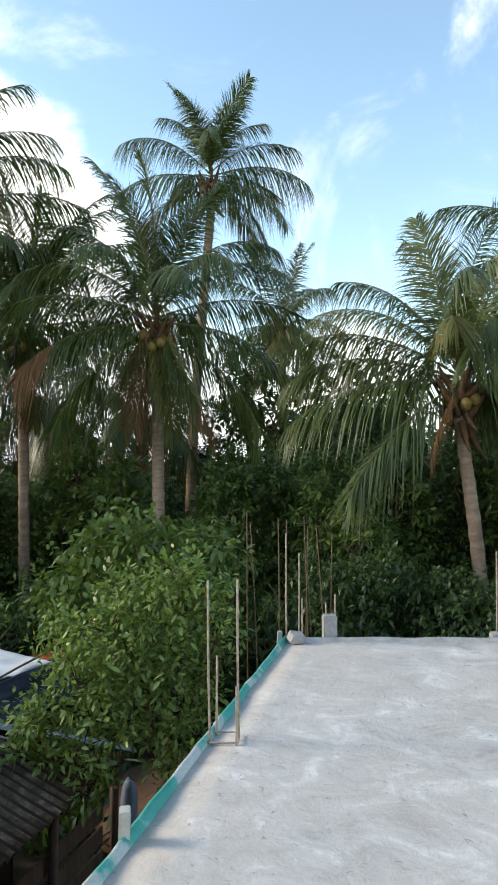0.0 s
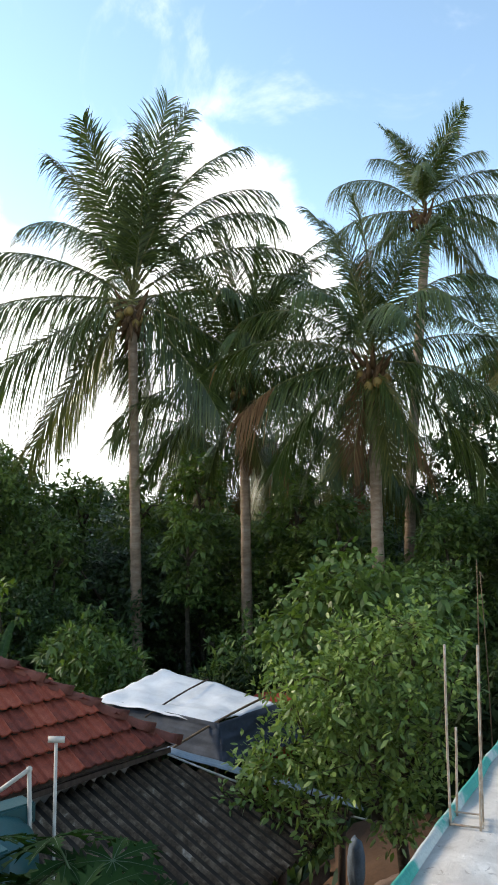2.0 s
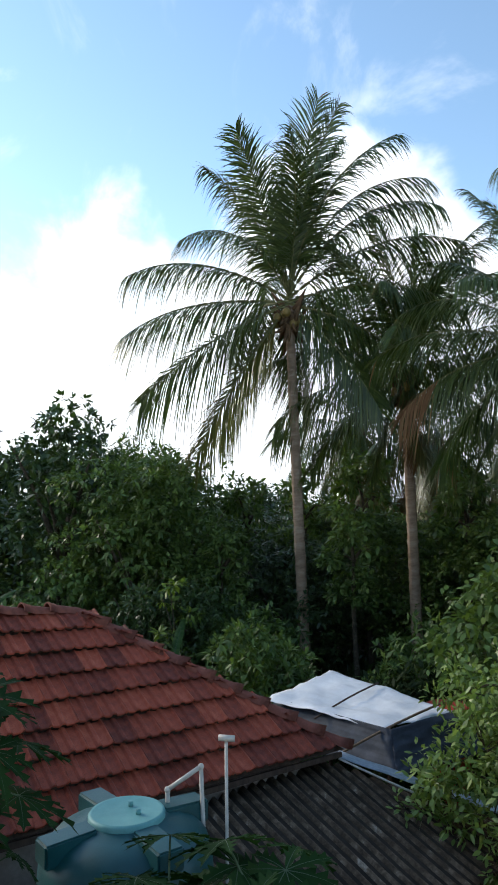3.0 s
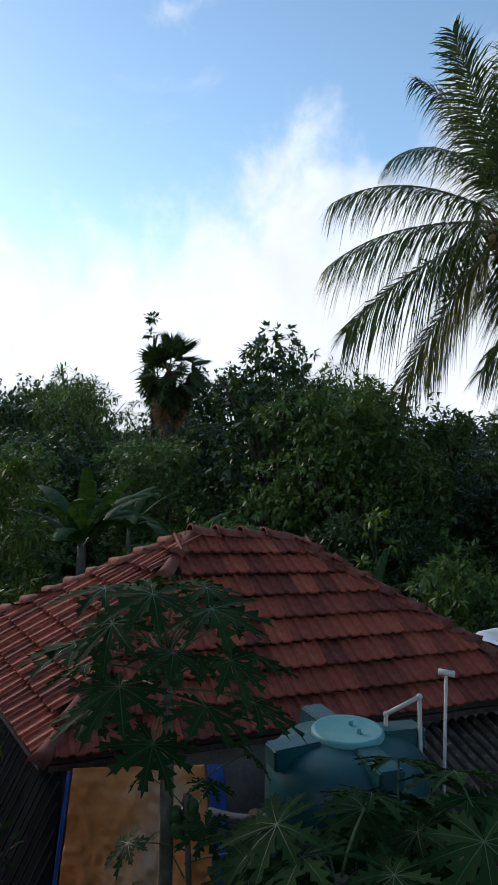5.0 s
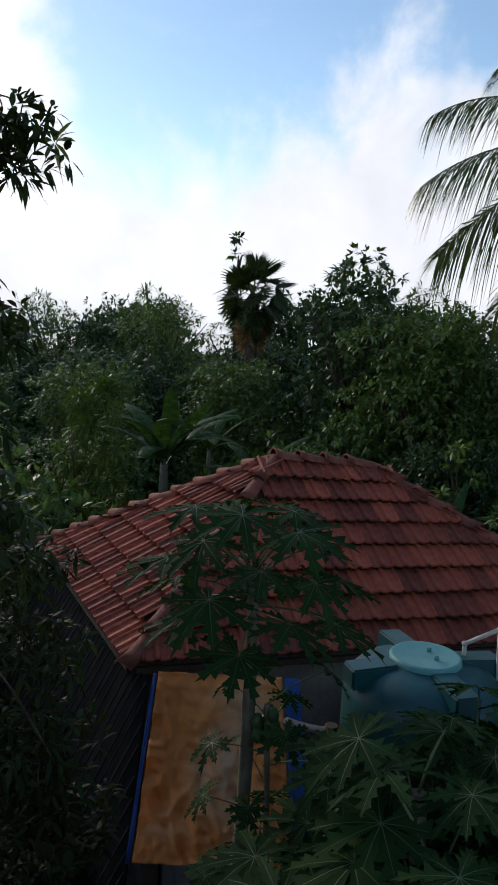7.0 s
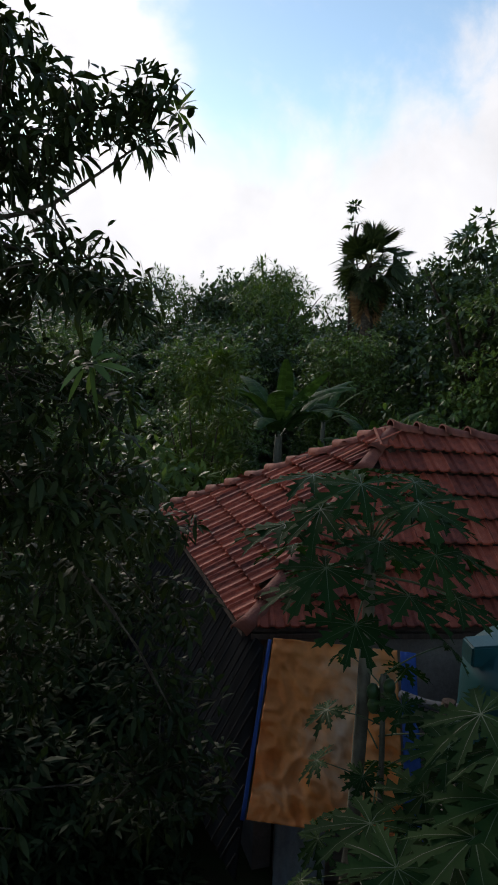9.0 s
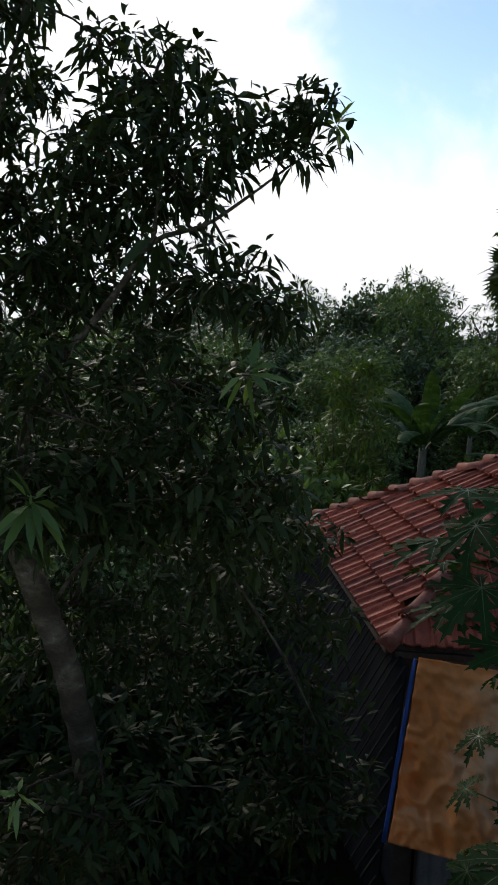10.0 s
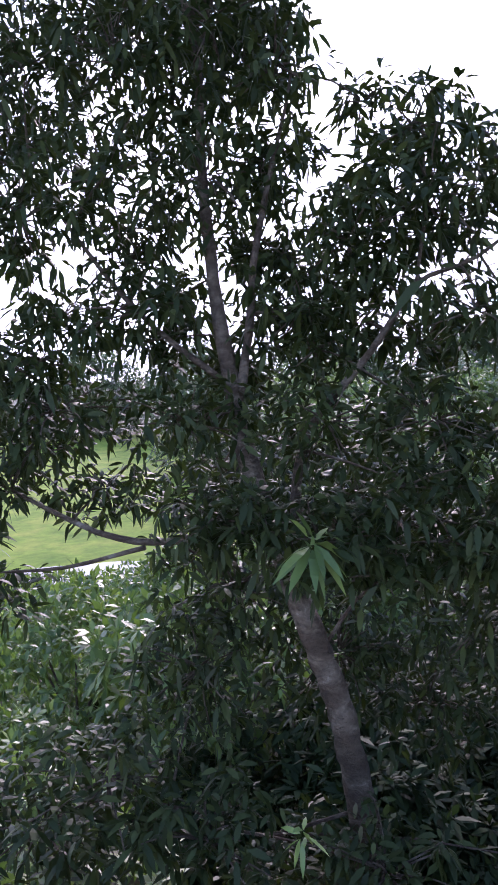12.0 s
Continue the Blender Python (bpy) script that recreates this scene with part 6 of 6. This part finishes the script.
# ---- mango tree by the terrace ----
MANGO = [((-3.62, 1.40, 6.05), (0.24, 0.24, 0.22)), ((-3.75, 1.1, 6.05), (0.3, 0.28, 0.26)), ((-3.85, 0.68, 6.27), (0.3, 0.3, 0.28)), ((-3.8, 0.75, 5.95), (0.4, 0.4, 0.3)), ((-3.9, 0.35, 5.75), (0.4, 0.35, 0.35)),
         ((-3.7, 0.95, 5.35), (0.4, 0.45, 0.2)), ((-3.62, 1.25, 5.2), (0.3, 0.3, 0.16)), ((-4.0, 0.02, 6.65), (0.32, 0.26, 0.4)), ((-4.2, -0.08, 6.15), (0.3, 0.25, 0.35)), ((-4.0, -1.4, 4.68), (0.35, 0.35, 0.2)), ((-4.15, -1.0, 4.5), (0.35, 0.3, 0.2)), ((-3.9, -1.55, 4.0), (0.25, 0.25, 0.14)), ((-4.1, -0.3, 6.9), (0.45, 0.45, 0.5)), ((-4.15, -0.8, 6.75), (0.4, 0.38, 0.36)), ((-4.2, -1.3, 6.75), (0.38, 0.36, 0.36)),
         ((-4.2, -1.8, 6.4), (0.4, 0.4, 0.4)), ((-4.1, -0.9, 6.15), (0.4, 0.4, 0.35)), ((-4.1, -1.35, 5.95), (0.4, 0.4, 0.35)), ((-4.1, -0.35, 6.15), (0.4, 0.35, 0.35)), ((-4.05, 0.1, 5.4), (0.4, 0.35, 0.25)), ((-4.05, -0.75, 5.45), (0.4, 0.4, 0.25)),
         ((-4.0, -1.55, 5.25), (0.35, 0.35, 0.3)), ((-4.0, -1.2, 4.95), (0.4, 0.45, 0.22)), ((-3.9, -0.5, 4.85), (0.4, 0.45, 0.25)), ((-3.75, 0.2, 4.85), (0.4, 0.4, 0.25)), ((-3.6, 0.7, 4.85), (0.4, 0.4, 0.28)), ((-3.6, 1.05, 4.7), (0.35, 0.35, 0.3)),
         ((-3.5, 0.5, 4.4), (0.4, 0.45, 0.28)), ((-3.45, 1.0, 4.3), (0.4, 0.4, 0.3)), ((-3.55, 1.15, 4.15), (0.3, 0.3, 0.3)), ((-3.3, 0.1, 4.35), (0.35, 0.35, 0.22)), ((-3.6, -0.35, 4.4), (0.4, 0.35, 0.25)), ((-3.9, -1.7, 4.5), (0.4, 0.35, 0.25)),
         # clumps from x -5 near z 4: hidden canopy, added to shade the understory
         ((-3.9, 1.0, 3.7), (0.35, 0.35, 0.3)), ((-4.7, 1.5, 3.2), (0.5, 0.35, 0.3)), ((-5.5, 1.7, 3.1), (0.55, 0.4, 0.35)), ((-4.6, 0.9, 3.0), (0.5, 0.4, 0.35)), ((-5.2, 0.6, 4.15), (0.6, 0.6, 0.35)), ((-5.0, 1.25, 3.85), (0.55, 0.5, 0.35)), ((-5.3, -0.4, 4.25), (0.6, 0.6, 0.35)), ((-6.0, 0.9, 4.3), (0.6, 0.6, 0.35)), ((-6.1, -0.1, 4.4), (0.6, 0.6, 0.35)), ((-4.2, -0.3, 3.9), (0.45, 0.45, 0.4)), ((-4.4, 0.3, 3.4), (0.5, 0.5, 0.5)), ((-3.9, -0.5, 3.55), (0.4, 0.4, 0.35)),
         ((-3.3, -0.9, 3.3), (0.4, 0.4, 0.3)), ((-3.2, -0.45, 3.05), (0.4, 0.4, 0.3)), ((-3.2, 0.35, 2.85), (0.35, 0.35, 0.25)), ((-3.6, -1.3, 2.9), (0.45, 0.45, 0.4)), ((-3.7, 0.0, 2.4), (0.5, 0.5, 0.4)),
         ((-4.25, -0.81, 5.72), (0.28, 0.28, 0.2)), ((-4.35, -0.05, 5.7), (0.26, 0.26, 0.18)), ((-4.23, -1.19, 5.45), (0.28, 0.28, 0.2)), ((-4.11, 0.44, 5.35), (0.26, 0.26, 0.18)), ((-4.21, -0.57, 5.31), (0.26, 0.26, 0.18)), ((-4.0, 0.18, 5.21), (0.26, 0.26, 0.18)),
         ((-4.05, 0.92, 5.77), (0.2, 0.2, 0.14)), ((-4.53, -0.48, 6.52), (0.3, 0.3, 0.21)), ((-4.03, 0.5, 5.61), (0.24, 0.24, 0.17)), ((-4.3, -0.3, 5.17), (0.22, 0.22, 0.15)), ((-3.9, 0.75, 5.24), (0.26, 0.26, 0.18)), ((-4.1, -1.33, 5.18), (0.26, 0.26, 0.18)),
         ((-3.43, -0.13, 4.48), (0.2, 0.2, 0.14)), ((-3.31, 0.21, 4.39), (0.22, 0.22, 0.15)), ((-3.33, 0.5, 4.58), (0.24, 0.24, 0.17)), ((-3.29, 0.38, 4.18), (0.2, 0.2, 0.14)), ((-3.4, 0.04, 4.19), (0.17, 0.17, 0.12)), ((-3.31, 0.69, 4.32), (0.24, 0.24, 0.17)), ((-3.62, -0.37, 4.38), (0.22, 0.22, 0.15)),
         ((-4.39, 1.76, 3.75), (0.3, 0.3, 0.22)), ((-4.09, 1.72, 3.26), (0.33, 0.33, 0.25)), ((-3.84, 1.63, 2.84), (0.33, 0.33, 0.25)), ((-3.65, 1.45, 2.47), (0.36, 0.36, 0.27)), ((-3.68, 1.78, 2.42), (0.24, 0.24, 0.18)),
         ((-4.4, 0.06, 5.76), (0.27, 0.27, 0.2)), ((-4.39, 0.46, 6.0), (0.25, 0.25, 0.19)), ((-4.33, -0.18, 5.11), (0.25, 0.25, 0.19)), ((-4.32, 0.29, 5.43), (0.26, 0.26, 0.2)), ((-4.63, -0.7, 5.98), (0.27, 0.27, 0.2)), ((-4.69, 0.18, 6.39), (0.22, 0.22, 0.17)), ((-4.22, 0.84, 5.86), (0.22, 0.22, 0.17)),
         ((-4.54, -0.52, 5.58), (0.24, 0.24, 0.18)), ((-4.57, -0.17, 5.9), (0.22, 0.22, 0.17)), ((-4.47, -0.03, 5.39), (0.22, 0.22, 0.17)), ((-4.51, 0.54, 6.63), (0.22, 0.22, 0.17)), ((-4.45, 0.71, 6.4), (0.2, 0.2, 0.15)),
         # crown carried on above the view, added to shade the ground below
         ((-4.6, -0.6, 7.9), (0.8, 0.7, 0.5)), ((-4.2, -1.5, 7.8), (0.8, 0.7, 0.5)), ((-5.4, -1.0, 7.6), (0.8, 0.8, 0.5)), ((-5.3, -0.1, 7.3), (0.6, 0.45, 0.45)), ((-5.6, -1.8, 6.8), (0.7, 0.7, 0.5)), ((-3.6, -0.9, 8.0), (0.6, 0.6, 0.4)), ((-4.6, -1.1, 8.7), (0.8, 0.8, 0.5))]
spray_tree("mango_tree", (-3.82, 0.42, -0.05),
           [((-3.82, 0.42, -0.1), 0.13), ((-3.80, 0.40, 1.2), 0.108), ((-3.76, 0.36, 2.4), 0.083), ((-3.72, 0.30, 2.95), 0.076), ((-3.68, 0.25, 3.2), 0.07), ((-3.66, 0.21, 3.42), 0.07), ((-3.65, 0.13, 3.65), 0.065), ((-3.64, 0.06, 3.86), 0.065), ((-3.74, -0.05, 4.2), 0.053), ((-3.88, -0.18, 4.6), 0.054), ((-3.97, -0.25, 4.9), 0.048), ((-4.07, -0.33, 5.45), 0.038), ((-4.1, -0.38, 6.1), 0.027), ((-4.12, -0.4, 6.9), 0.019), ((-4.4, -0.8, 8.2), 0.008)],
           [[((-3.97, -0.25, 4.9), 0.045), ((-4.0, -0.17, 5.3), 0.038), ((-4.02, -0.1, 5.8), 0.028), ((-4.0, 0.1, 6.6), 0.01)],
            [((-3.66, 0.03, 3.95), 0.05), ((-3.80, 0.03, 4.4), 0.042), ((-3.82, 0.12, 4.8), 0.036), ((-3.8, 0.45, 5.2), 0.028), ((-3.78, 0.66, 5.5), 0.022), ((-3.72, 0.95, 5.62), 0.016), ((-3.65, 1.4, 5.95), 0.007)],
            [((-3.78, 0.66, 5.48), 0.016), ((-3.8, 0.72, 5.9), 0.012), ((-3.85, 0.72, 6.3), 0.006)],
            [((-3.8, -0.1, 4.35), 0.04), ((-3.85, -0.6, 4.25), 0.032), ((-3.9, -1.0, 4.3), 0.026), ((-3.95, -1.55, 4.6), 0.012)],
            [((-3.86, -0.75, 4.22), 0.022), ((-3.9, -1.2, 4.12), 0.016), ((-3.95, -1.7, 4.1), 0.007)],
            [((-4.0, -0.3, 5.05), 0.03), ((-4.1, -0.8, 5.5), 0.022), ((-4.2, -1.3, 6.2), 0.01)],
            [((-3.66, 0.12, 3.7), 0.018), ((-3.78, 0.4, 3.98), 0.014), ((-3.75, 0.75, 4.02), 0.011), ((-3.6, 1.15, 4.25), 0.005)],
            [((-3.75, 0.3, 2.8), 0.018), ((-3.65, -0.2, 2.75), 0.014), ((-3.5, -0.55, 3.0), 0.01), ((-3.3, -0.9, 3.2), 0.005)]],
           MANGO, 60, 10, 0.092, 0.30, 0.06, M["leaf_mango"], "dark mango tree with long drooping leaves beside the terrace", "mango tree", 203, 0.35, 0.18)

mango = bpy.data.objects["mango_tree"]
for c, n, ln, mat, label in (((-2.95, 0.04, 4.42), 18, 0.17, "leaf_mid", "fresh green shoot"), ((-3.05, 0.55, 5.45), 11, 0.15, "leaf_mango", "dark tuft of leaves"), ((-2.95, -0.04, 3.22), 10, 0.09, "leaf_citrus", "pale tuft of young leaves"), ((-3.1, 0.95, 4.9), 12, 0.15, "leaf_mid", "green shoot"), ((-3.6, 1.55, 6.1), 16, 0.13, "leaf_mid", "lit green shoot")):
    me = leaf_mesh("shoot", [(sprays(np.random.default_rng(int(abs(c[1]) * 1000)), [Vector(c) - mango.location], n, ln, 0.24, 0.04, 0.4), 0)], [M[mat]])
    from_mesh("shoot", me, None, mango, label)


# ---- bananas ----
def banana_leaf(rng, length, width, bend, tears):
    n = 14
    s = np.linspace(0, 1, n + 1)
    ang = np.radians(rng.uniform(48, 80) - bend * s)
    p = np.stack([np.concatenate([[0], np.cumsum(np.cos(ang[:-1]))]), 0 * s, np.concatenate([[0], np.cumsum(np.sin(ang[:-1]))])], 1) * length / n
    groups = []
    for sgn in (1.0, -1.0):
        m = 24
        u = np.linspace(0.16, 0.985, m)
        base = np.stack([np.interp(u, s, p[:, k]) for k in range(3)], 1)
        a = np.interp(u, s, ang)
        tang = np.stack([np.cos(a), 0 * a, np.sin(a)], 1)
        way = unit(np.stack([0 * a, np.full(m, sgn), 0.15 + 0 * a], 1) + tang * 0.35)
        wl = width * 0.5 * np.sin(np.pi * np.clip(u * 0.86 + 0.12, 0, 1)) ** 0.55
        gap = 1.3 - tears * (rng.random(m) > 0.7)
        groups.append((leaf_arrays(base, way, unit(tang), wl, length * 0.83 / m * gap, 0.3 + 0.12 * rng.random(m), np.array([0, 0.5, 0.93, 1.0]), np.array([1.0, 1.0, 0.97, 0.7])), 0))
    k = np.arange(0, n)
    groups.append((leaf_arrays(p[k], unit(p[k + 1] - p[k]), np.tile([0, 1.0, 0], (n, 1)), length / n * 1.1, 0.035 * (1.1 - s[:-1]), 0, np.array([0, 0.3, 0.7, 1.0]), np.array([1, 1, 1, 0.5])), 1))
    return leaf_mesh("leaf", groups, [M["leaf_banana"], M["vein"]])


def banana(at, h, leaves, length, seed, label):
    rng, rnd = np.random.default_rng(seed), random.Random(seed)
    e = root("banana_plant", at, label, "banana plant", "banana plants")
    part("stem", tube(curve_pts((0, 0, 0), (0.05, 0, h), 6), [0.12, 0.115, 0.105, 0.095, 0.085, 0.07, 0.05], 9, 0.05, seed), M["stem_papaya"], e)
    for k in range(leaves):
        ob = from_mesh("leaf", banana_leaf(rng, length * rnd.uniform(0.8, 1.1), length * 0.18, rnd.uniform(40, 110), rnd.choice((0.1, 0.35, 0.55))), None, e)
        ob.matrix_basis = pose(0.05, 0, h - 0.1, rnd.uniform(-12, 12), 0, k * 137.5 + seed * 40)
    return e


banana((-12.0, 7.5, -0.05), 3.0, 12, 2.2, 1, "banana plant with torn arching leaves behind the house")
banana((-12.7, 8.0, -0.05), 2.9, 9, 2.1, 2, "banana plant with torn leaves")
banana((-10.9, 9.0, -0.05), 2.5, 9, 1.6, 3, "low banana plant behind the tiled roof")
banana((-9.9, 5.4, -0.05), 1.9, 6, 1.3, 4, "small banana plant beside the house")
banana((-8.7, 12.3, -0.05), 1.9, 5, 1.2, 5, "young banana plant with a pale folded leaf")
banana((-10.1, -1.1, -0.05), 1.1, 5, 0.9, 6, "small banana plant in the undergrowth")
banana((-15.6, 11.2, -0.05), 2.6, 8, 1.8, 7, "banana plant in front of the dark trees")


# ---- papaya plants ----
LOBE = ((0.0, 0.0, 0.01), (0.16, 0.0, 0.06), (0.33, 0.0, 0.095), (0.44, 0.07, 0.20), (0.50, 0.0, 0.075), (0.64, 0.08, 0.19), (0.70, 0.0, 0.06), (0.83, 0.06, 0.11), (0.88, 0.0, 0.035), (1.0, 0.0, 0.004))


def papaya_leaf(rng, reach_out, hinge):
    """Hand-shaped leaf of nine cut lobes with pale veins, on a long stalk along +x; the blade tips down by the hinge."""
    bm = bmesh.new()
    hc, hs = math.cos(radians(hinge)), math.sin(radians(hinge))

    def at(x, y, z):
        return bm.verts.new((reach_out + x * hc + z * hs, y, z * hc - x * hs))

    lobes = 9
    for k in range(lobes):
        a = -2.55 + 5.1 * k / (lobes - 1) + rng.uniform(-0.06, 0.06)
        reach = (0.64 + 0.40 * math.cos(a * 0.5)) * rng.uniform(0.9, 1.08)
        ca, sa = math.cos(a), math.sin(a)
        sag, fold = rng.uniform(0.12, 0.34), rng.uniform(0.05, 0.3)
        rows = []
        for s, ahead, w in LOBE:
            wl, wr = (w * rng.uniform(0.8, 1.15) for _ in (0, 1))
            z = -sag * reach * s * s
            row = []
            for off, fwd in ((-wl, ahead), (0.0, 0.0), (wr, ahead)):
                x, y = (s + fwd) * reach, off * reach
                row.append(at(x * ca - y * sa, x * sa + y * ca, z + abs(off) * fold - 0.03 * fwd))
            rows.append(row)
        for p, q in zip(rows, rows[1:]):
            for i in (0, 1):
                bm.faces.new((p[i], p[i + 1], q[i + 1], q[i])).smooth = True
        for s0, s1 in ((0.0, 0.3), (0.3, 0.62), (0.62, 0.94)):
            quad = []
            for s, sg in ((s0, -1), (s0, 1), (s1, 1), (s1, -1)):
                x, y = s * reach, sg * 0.007 * (1.1 - s)
                quad.append(at(x * ca - y * sa, x * sa + y * ca, -sag * reach * s * s + 0.008))
            bm.faces.new(quad).material_index = 1
    sub = tube(curve_pts((0, 0, 0), (reach_out, 0, 0), 4, (0, 0, 0.10)), [0.03, 0.026, 0.022, 0.02, 0.018], 5)
    tmp = bpy.data.meshes.new("tmp")
    sub.to_mesh(tmp), sub.free()
    m0 = len(bm.faces)
    bm.from_mesh(tmp)
    bm.faces.ensure_lookup_table()
    for f in bm.faces[m0:]:
        f.material_index = 2
    bpy.data.meshes.remove(tmp)
    me = bpy.data.meshes.new("leaf")
    bm.to_mesh(me)
    bm.free()
    me.materials.append(M["leaf_papaya"]), me.materials.append(M["vein"]), me.materials.append(M["stalk"])
    return me


PAPAYA_LEAVES = {(w, h): [papaya_leaf(np.random.default_rng(500 + 10 * k + h), w, h) for k in range(4)] for w in (1.3, 1.6, 2.0) for h in (-10, 10, 30, 50, 70)}


def papaya(at, top, leaves, size, seed, label, fruit=0, low=-40, high=70, spread=1.0, r=0.05, fruit_r=0.04, stretch=1.6, dip=14):
    rnd = random.Random(seed)
    e = root("papaya_plant", at, label, "papaya plant", "papaya plants")
    tip = Vector(top) - Vector(at)
    part("stem", tube(curve_pts((0, 0, 0), tip, 14, (0.05, 0.03, 0)), [r * (1.15 - 0.035 * k) for k in range(15)], 8, 0.06, seed), M["stem_papaya"], e)
    for k in range(leaves):
        q = k / max(1, leaves - 1)
        s = size * rnd.uniform(0.8, 1.12)
        e0 = high + (low - high) * q
        # the blade lies nearly level at the end of its stalk
        want = e0 + dip + rnd.uniform(-12, 12)
        h = min((-10, 10, 30, 50, 70), key=lambda v: abs(v - want))
        ob = new("leaf", PAPAYA_LEAVES[stretch, h][(k + seed) % 4])
        ob.parent = e
        m = Matrix.Translation(tip * (1.0 - 0.16 * q * spread)) @ Matrix.Rotation(radians(k * 137.5 + seed * 31), 4, "Z") @ Matrix.Rotation(radians(-e0), 4, "Y")
        ob.matrix_basis = m @ Matrix.Rotation(radians(rnd.uniform(-16, 16)), 4, "X") @ Matrix.Diagonal((s, s, s, 1))
    for k in range(fruit):
        a = k * 2.2
        bm = bmesh.new()
        bmesh.ops.create_icosphere(bm, subdivisions=2, radius=fruit_r)
        for v in bm.verts:
            v.co.z *= 1.45
        for f in bm.faces:
            f.smooth = True
        ob = part("papaya", bm, M["papaya"], e)
        ob.location = tip * (0.985 - 0.008 * k) + Vector((math.cos(a), math.sin(a), 0)) * fruit_r * 1.6
    return e


papaya((-3.30, 2.52, -0.05), (-3.24, 2.65, 3.90), 24, 0.31, 1, "papaya plant with a bare stem and cut dark leaves", 4, -12, 58, 0.4)
papaya((-3.10, 2.64, -0.05), (-3.09, 2.67, 3.12), 22, 0.185, 2, "small papaya plant carrying green fruit", 8, -14, 28, 3.2, 0.024, 0.036, 2.0, 40)
for x, y, z, n, seed in ((-1.80, 2.36, 3.38, 22, 3), (-1.86, 2.85, 3.33, 24, 4), (-1.48, 2.95, 3.32, 22, 5), (-1.55, 2.15, 3.25, 20, 6), (-1.36, 2.46, 3.26, 20, 7), (-2.12, 2.45, 3.05, 20, 8), (-1.95, 1.95, 2.85, 20, 9), (-1.6, 3.32, 3.22, 20, 10), (-2.2, 3.0, 3.02, 18, 11)):
    papaya((x, y, -0.05), (x + 0.02, y, z), n, 0.29, seed, "broad-leaved papaya plant with dark overlapping leaves", 0, -22, 50, 2.0, stretch=1.3, dip=20)


# ---- grass and weeds on the field side ----
def weeds(name, count, x0, x1, y0, y1, h, leaf, label, seed):
    rng = np.random.default_rng(seed)
    pos = np.stack([rng.uniform(x0, x1, count), rng.uniform(y0, y1, count), np.full(count, -0.06)], 1)
    way = unit(np.concatenate([rng.normal(size=(count, 2)) * 0.45, np.ones((count, 1))], 1))
    side = unit(np.cross(way, rng.normal(size=(count, 3))))
    ln = h * rng.uniform(0.4, 1.2, count)
    ob = from_mesh(name, leaf_mesh(name, [(leaf_arrays(pos, way, side, ln, 0.05 * (h / 0.4), 0.35), 0)], [leaf]), leaf)
    return tagged(ob, label, "grass", kind="stuff")


weeds("grass", 14000, -19.0, -8.0, -11.0, -0.5, 0.45, M["leaf_light"], "bright tufted grass between shrubs and pond", 41)
weeds("undergrowth", 22000, -12.0, 8.0, 9.4, 22.0, 0.8, M["leaf_forest"], "dark undergrowth below the palms", 43)
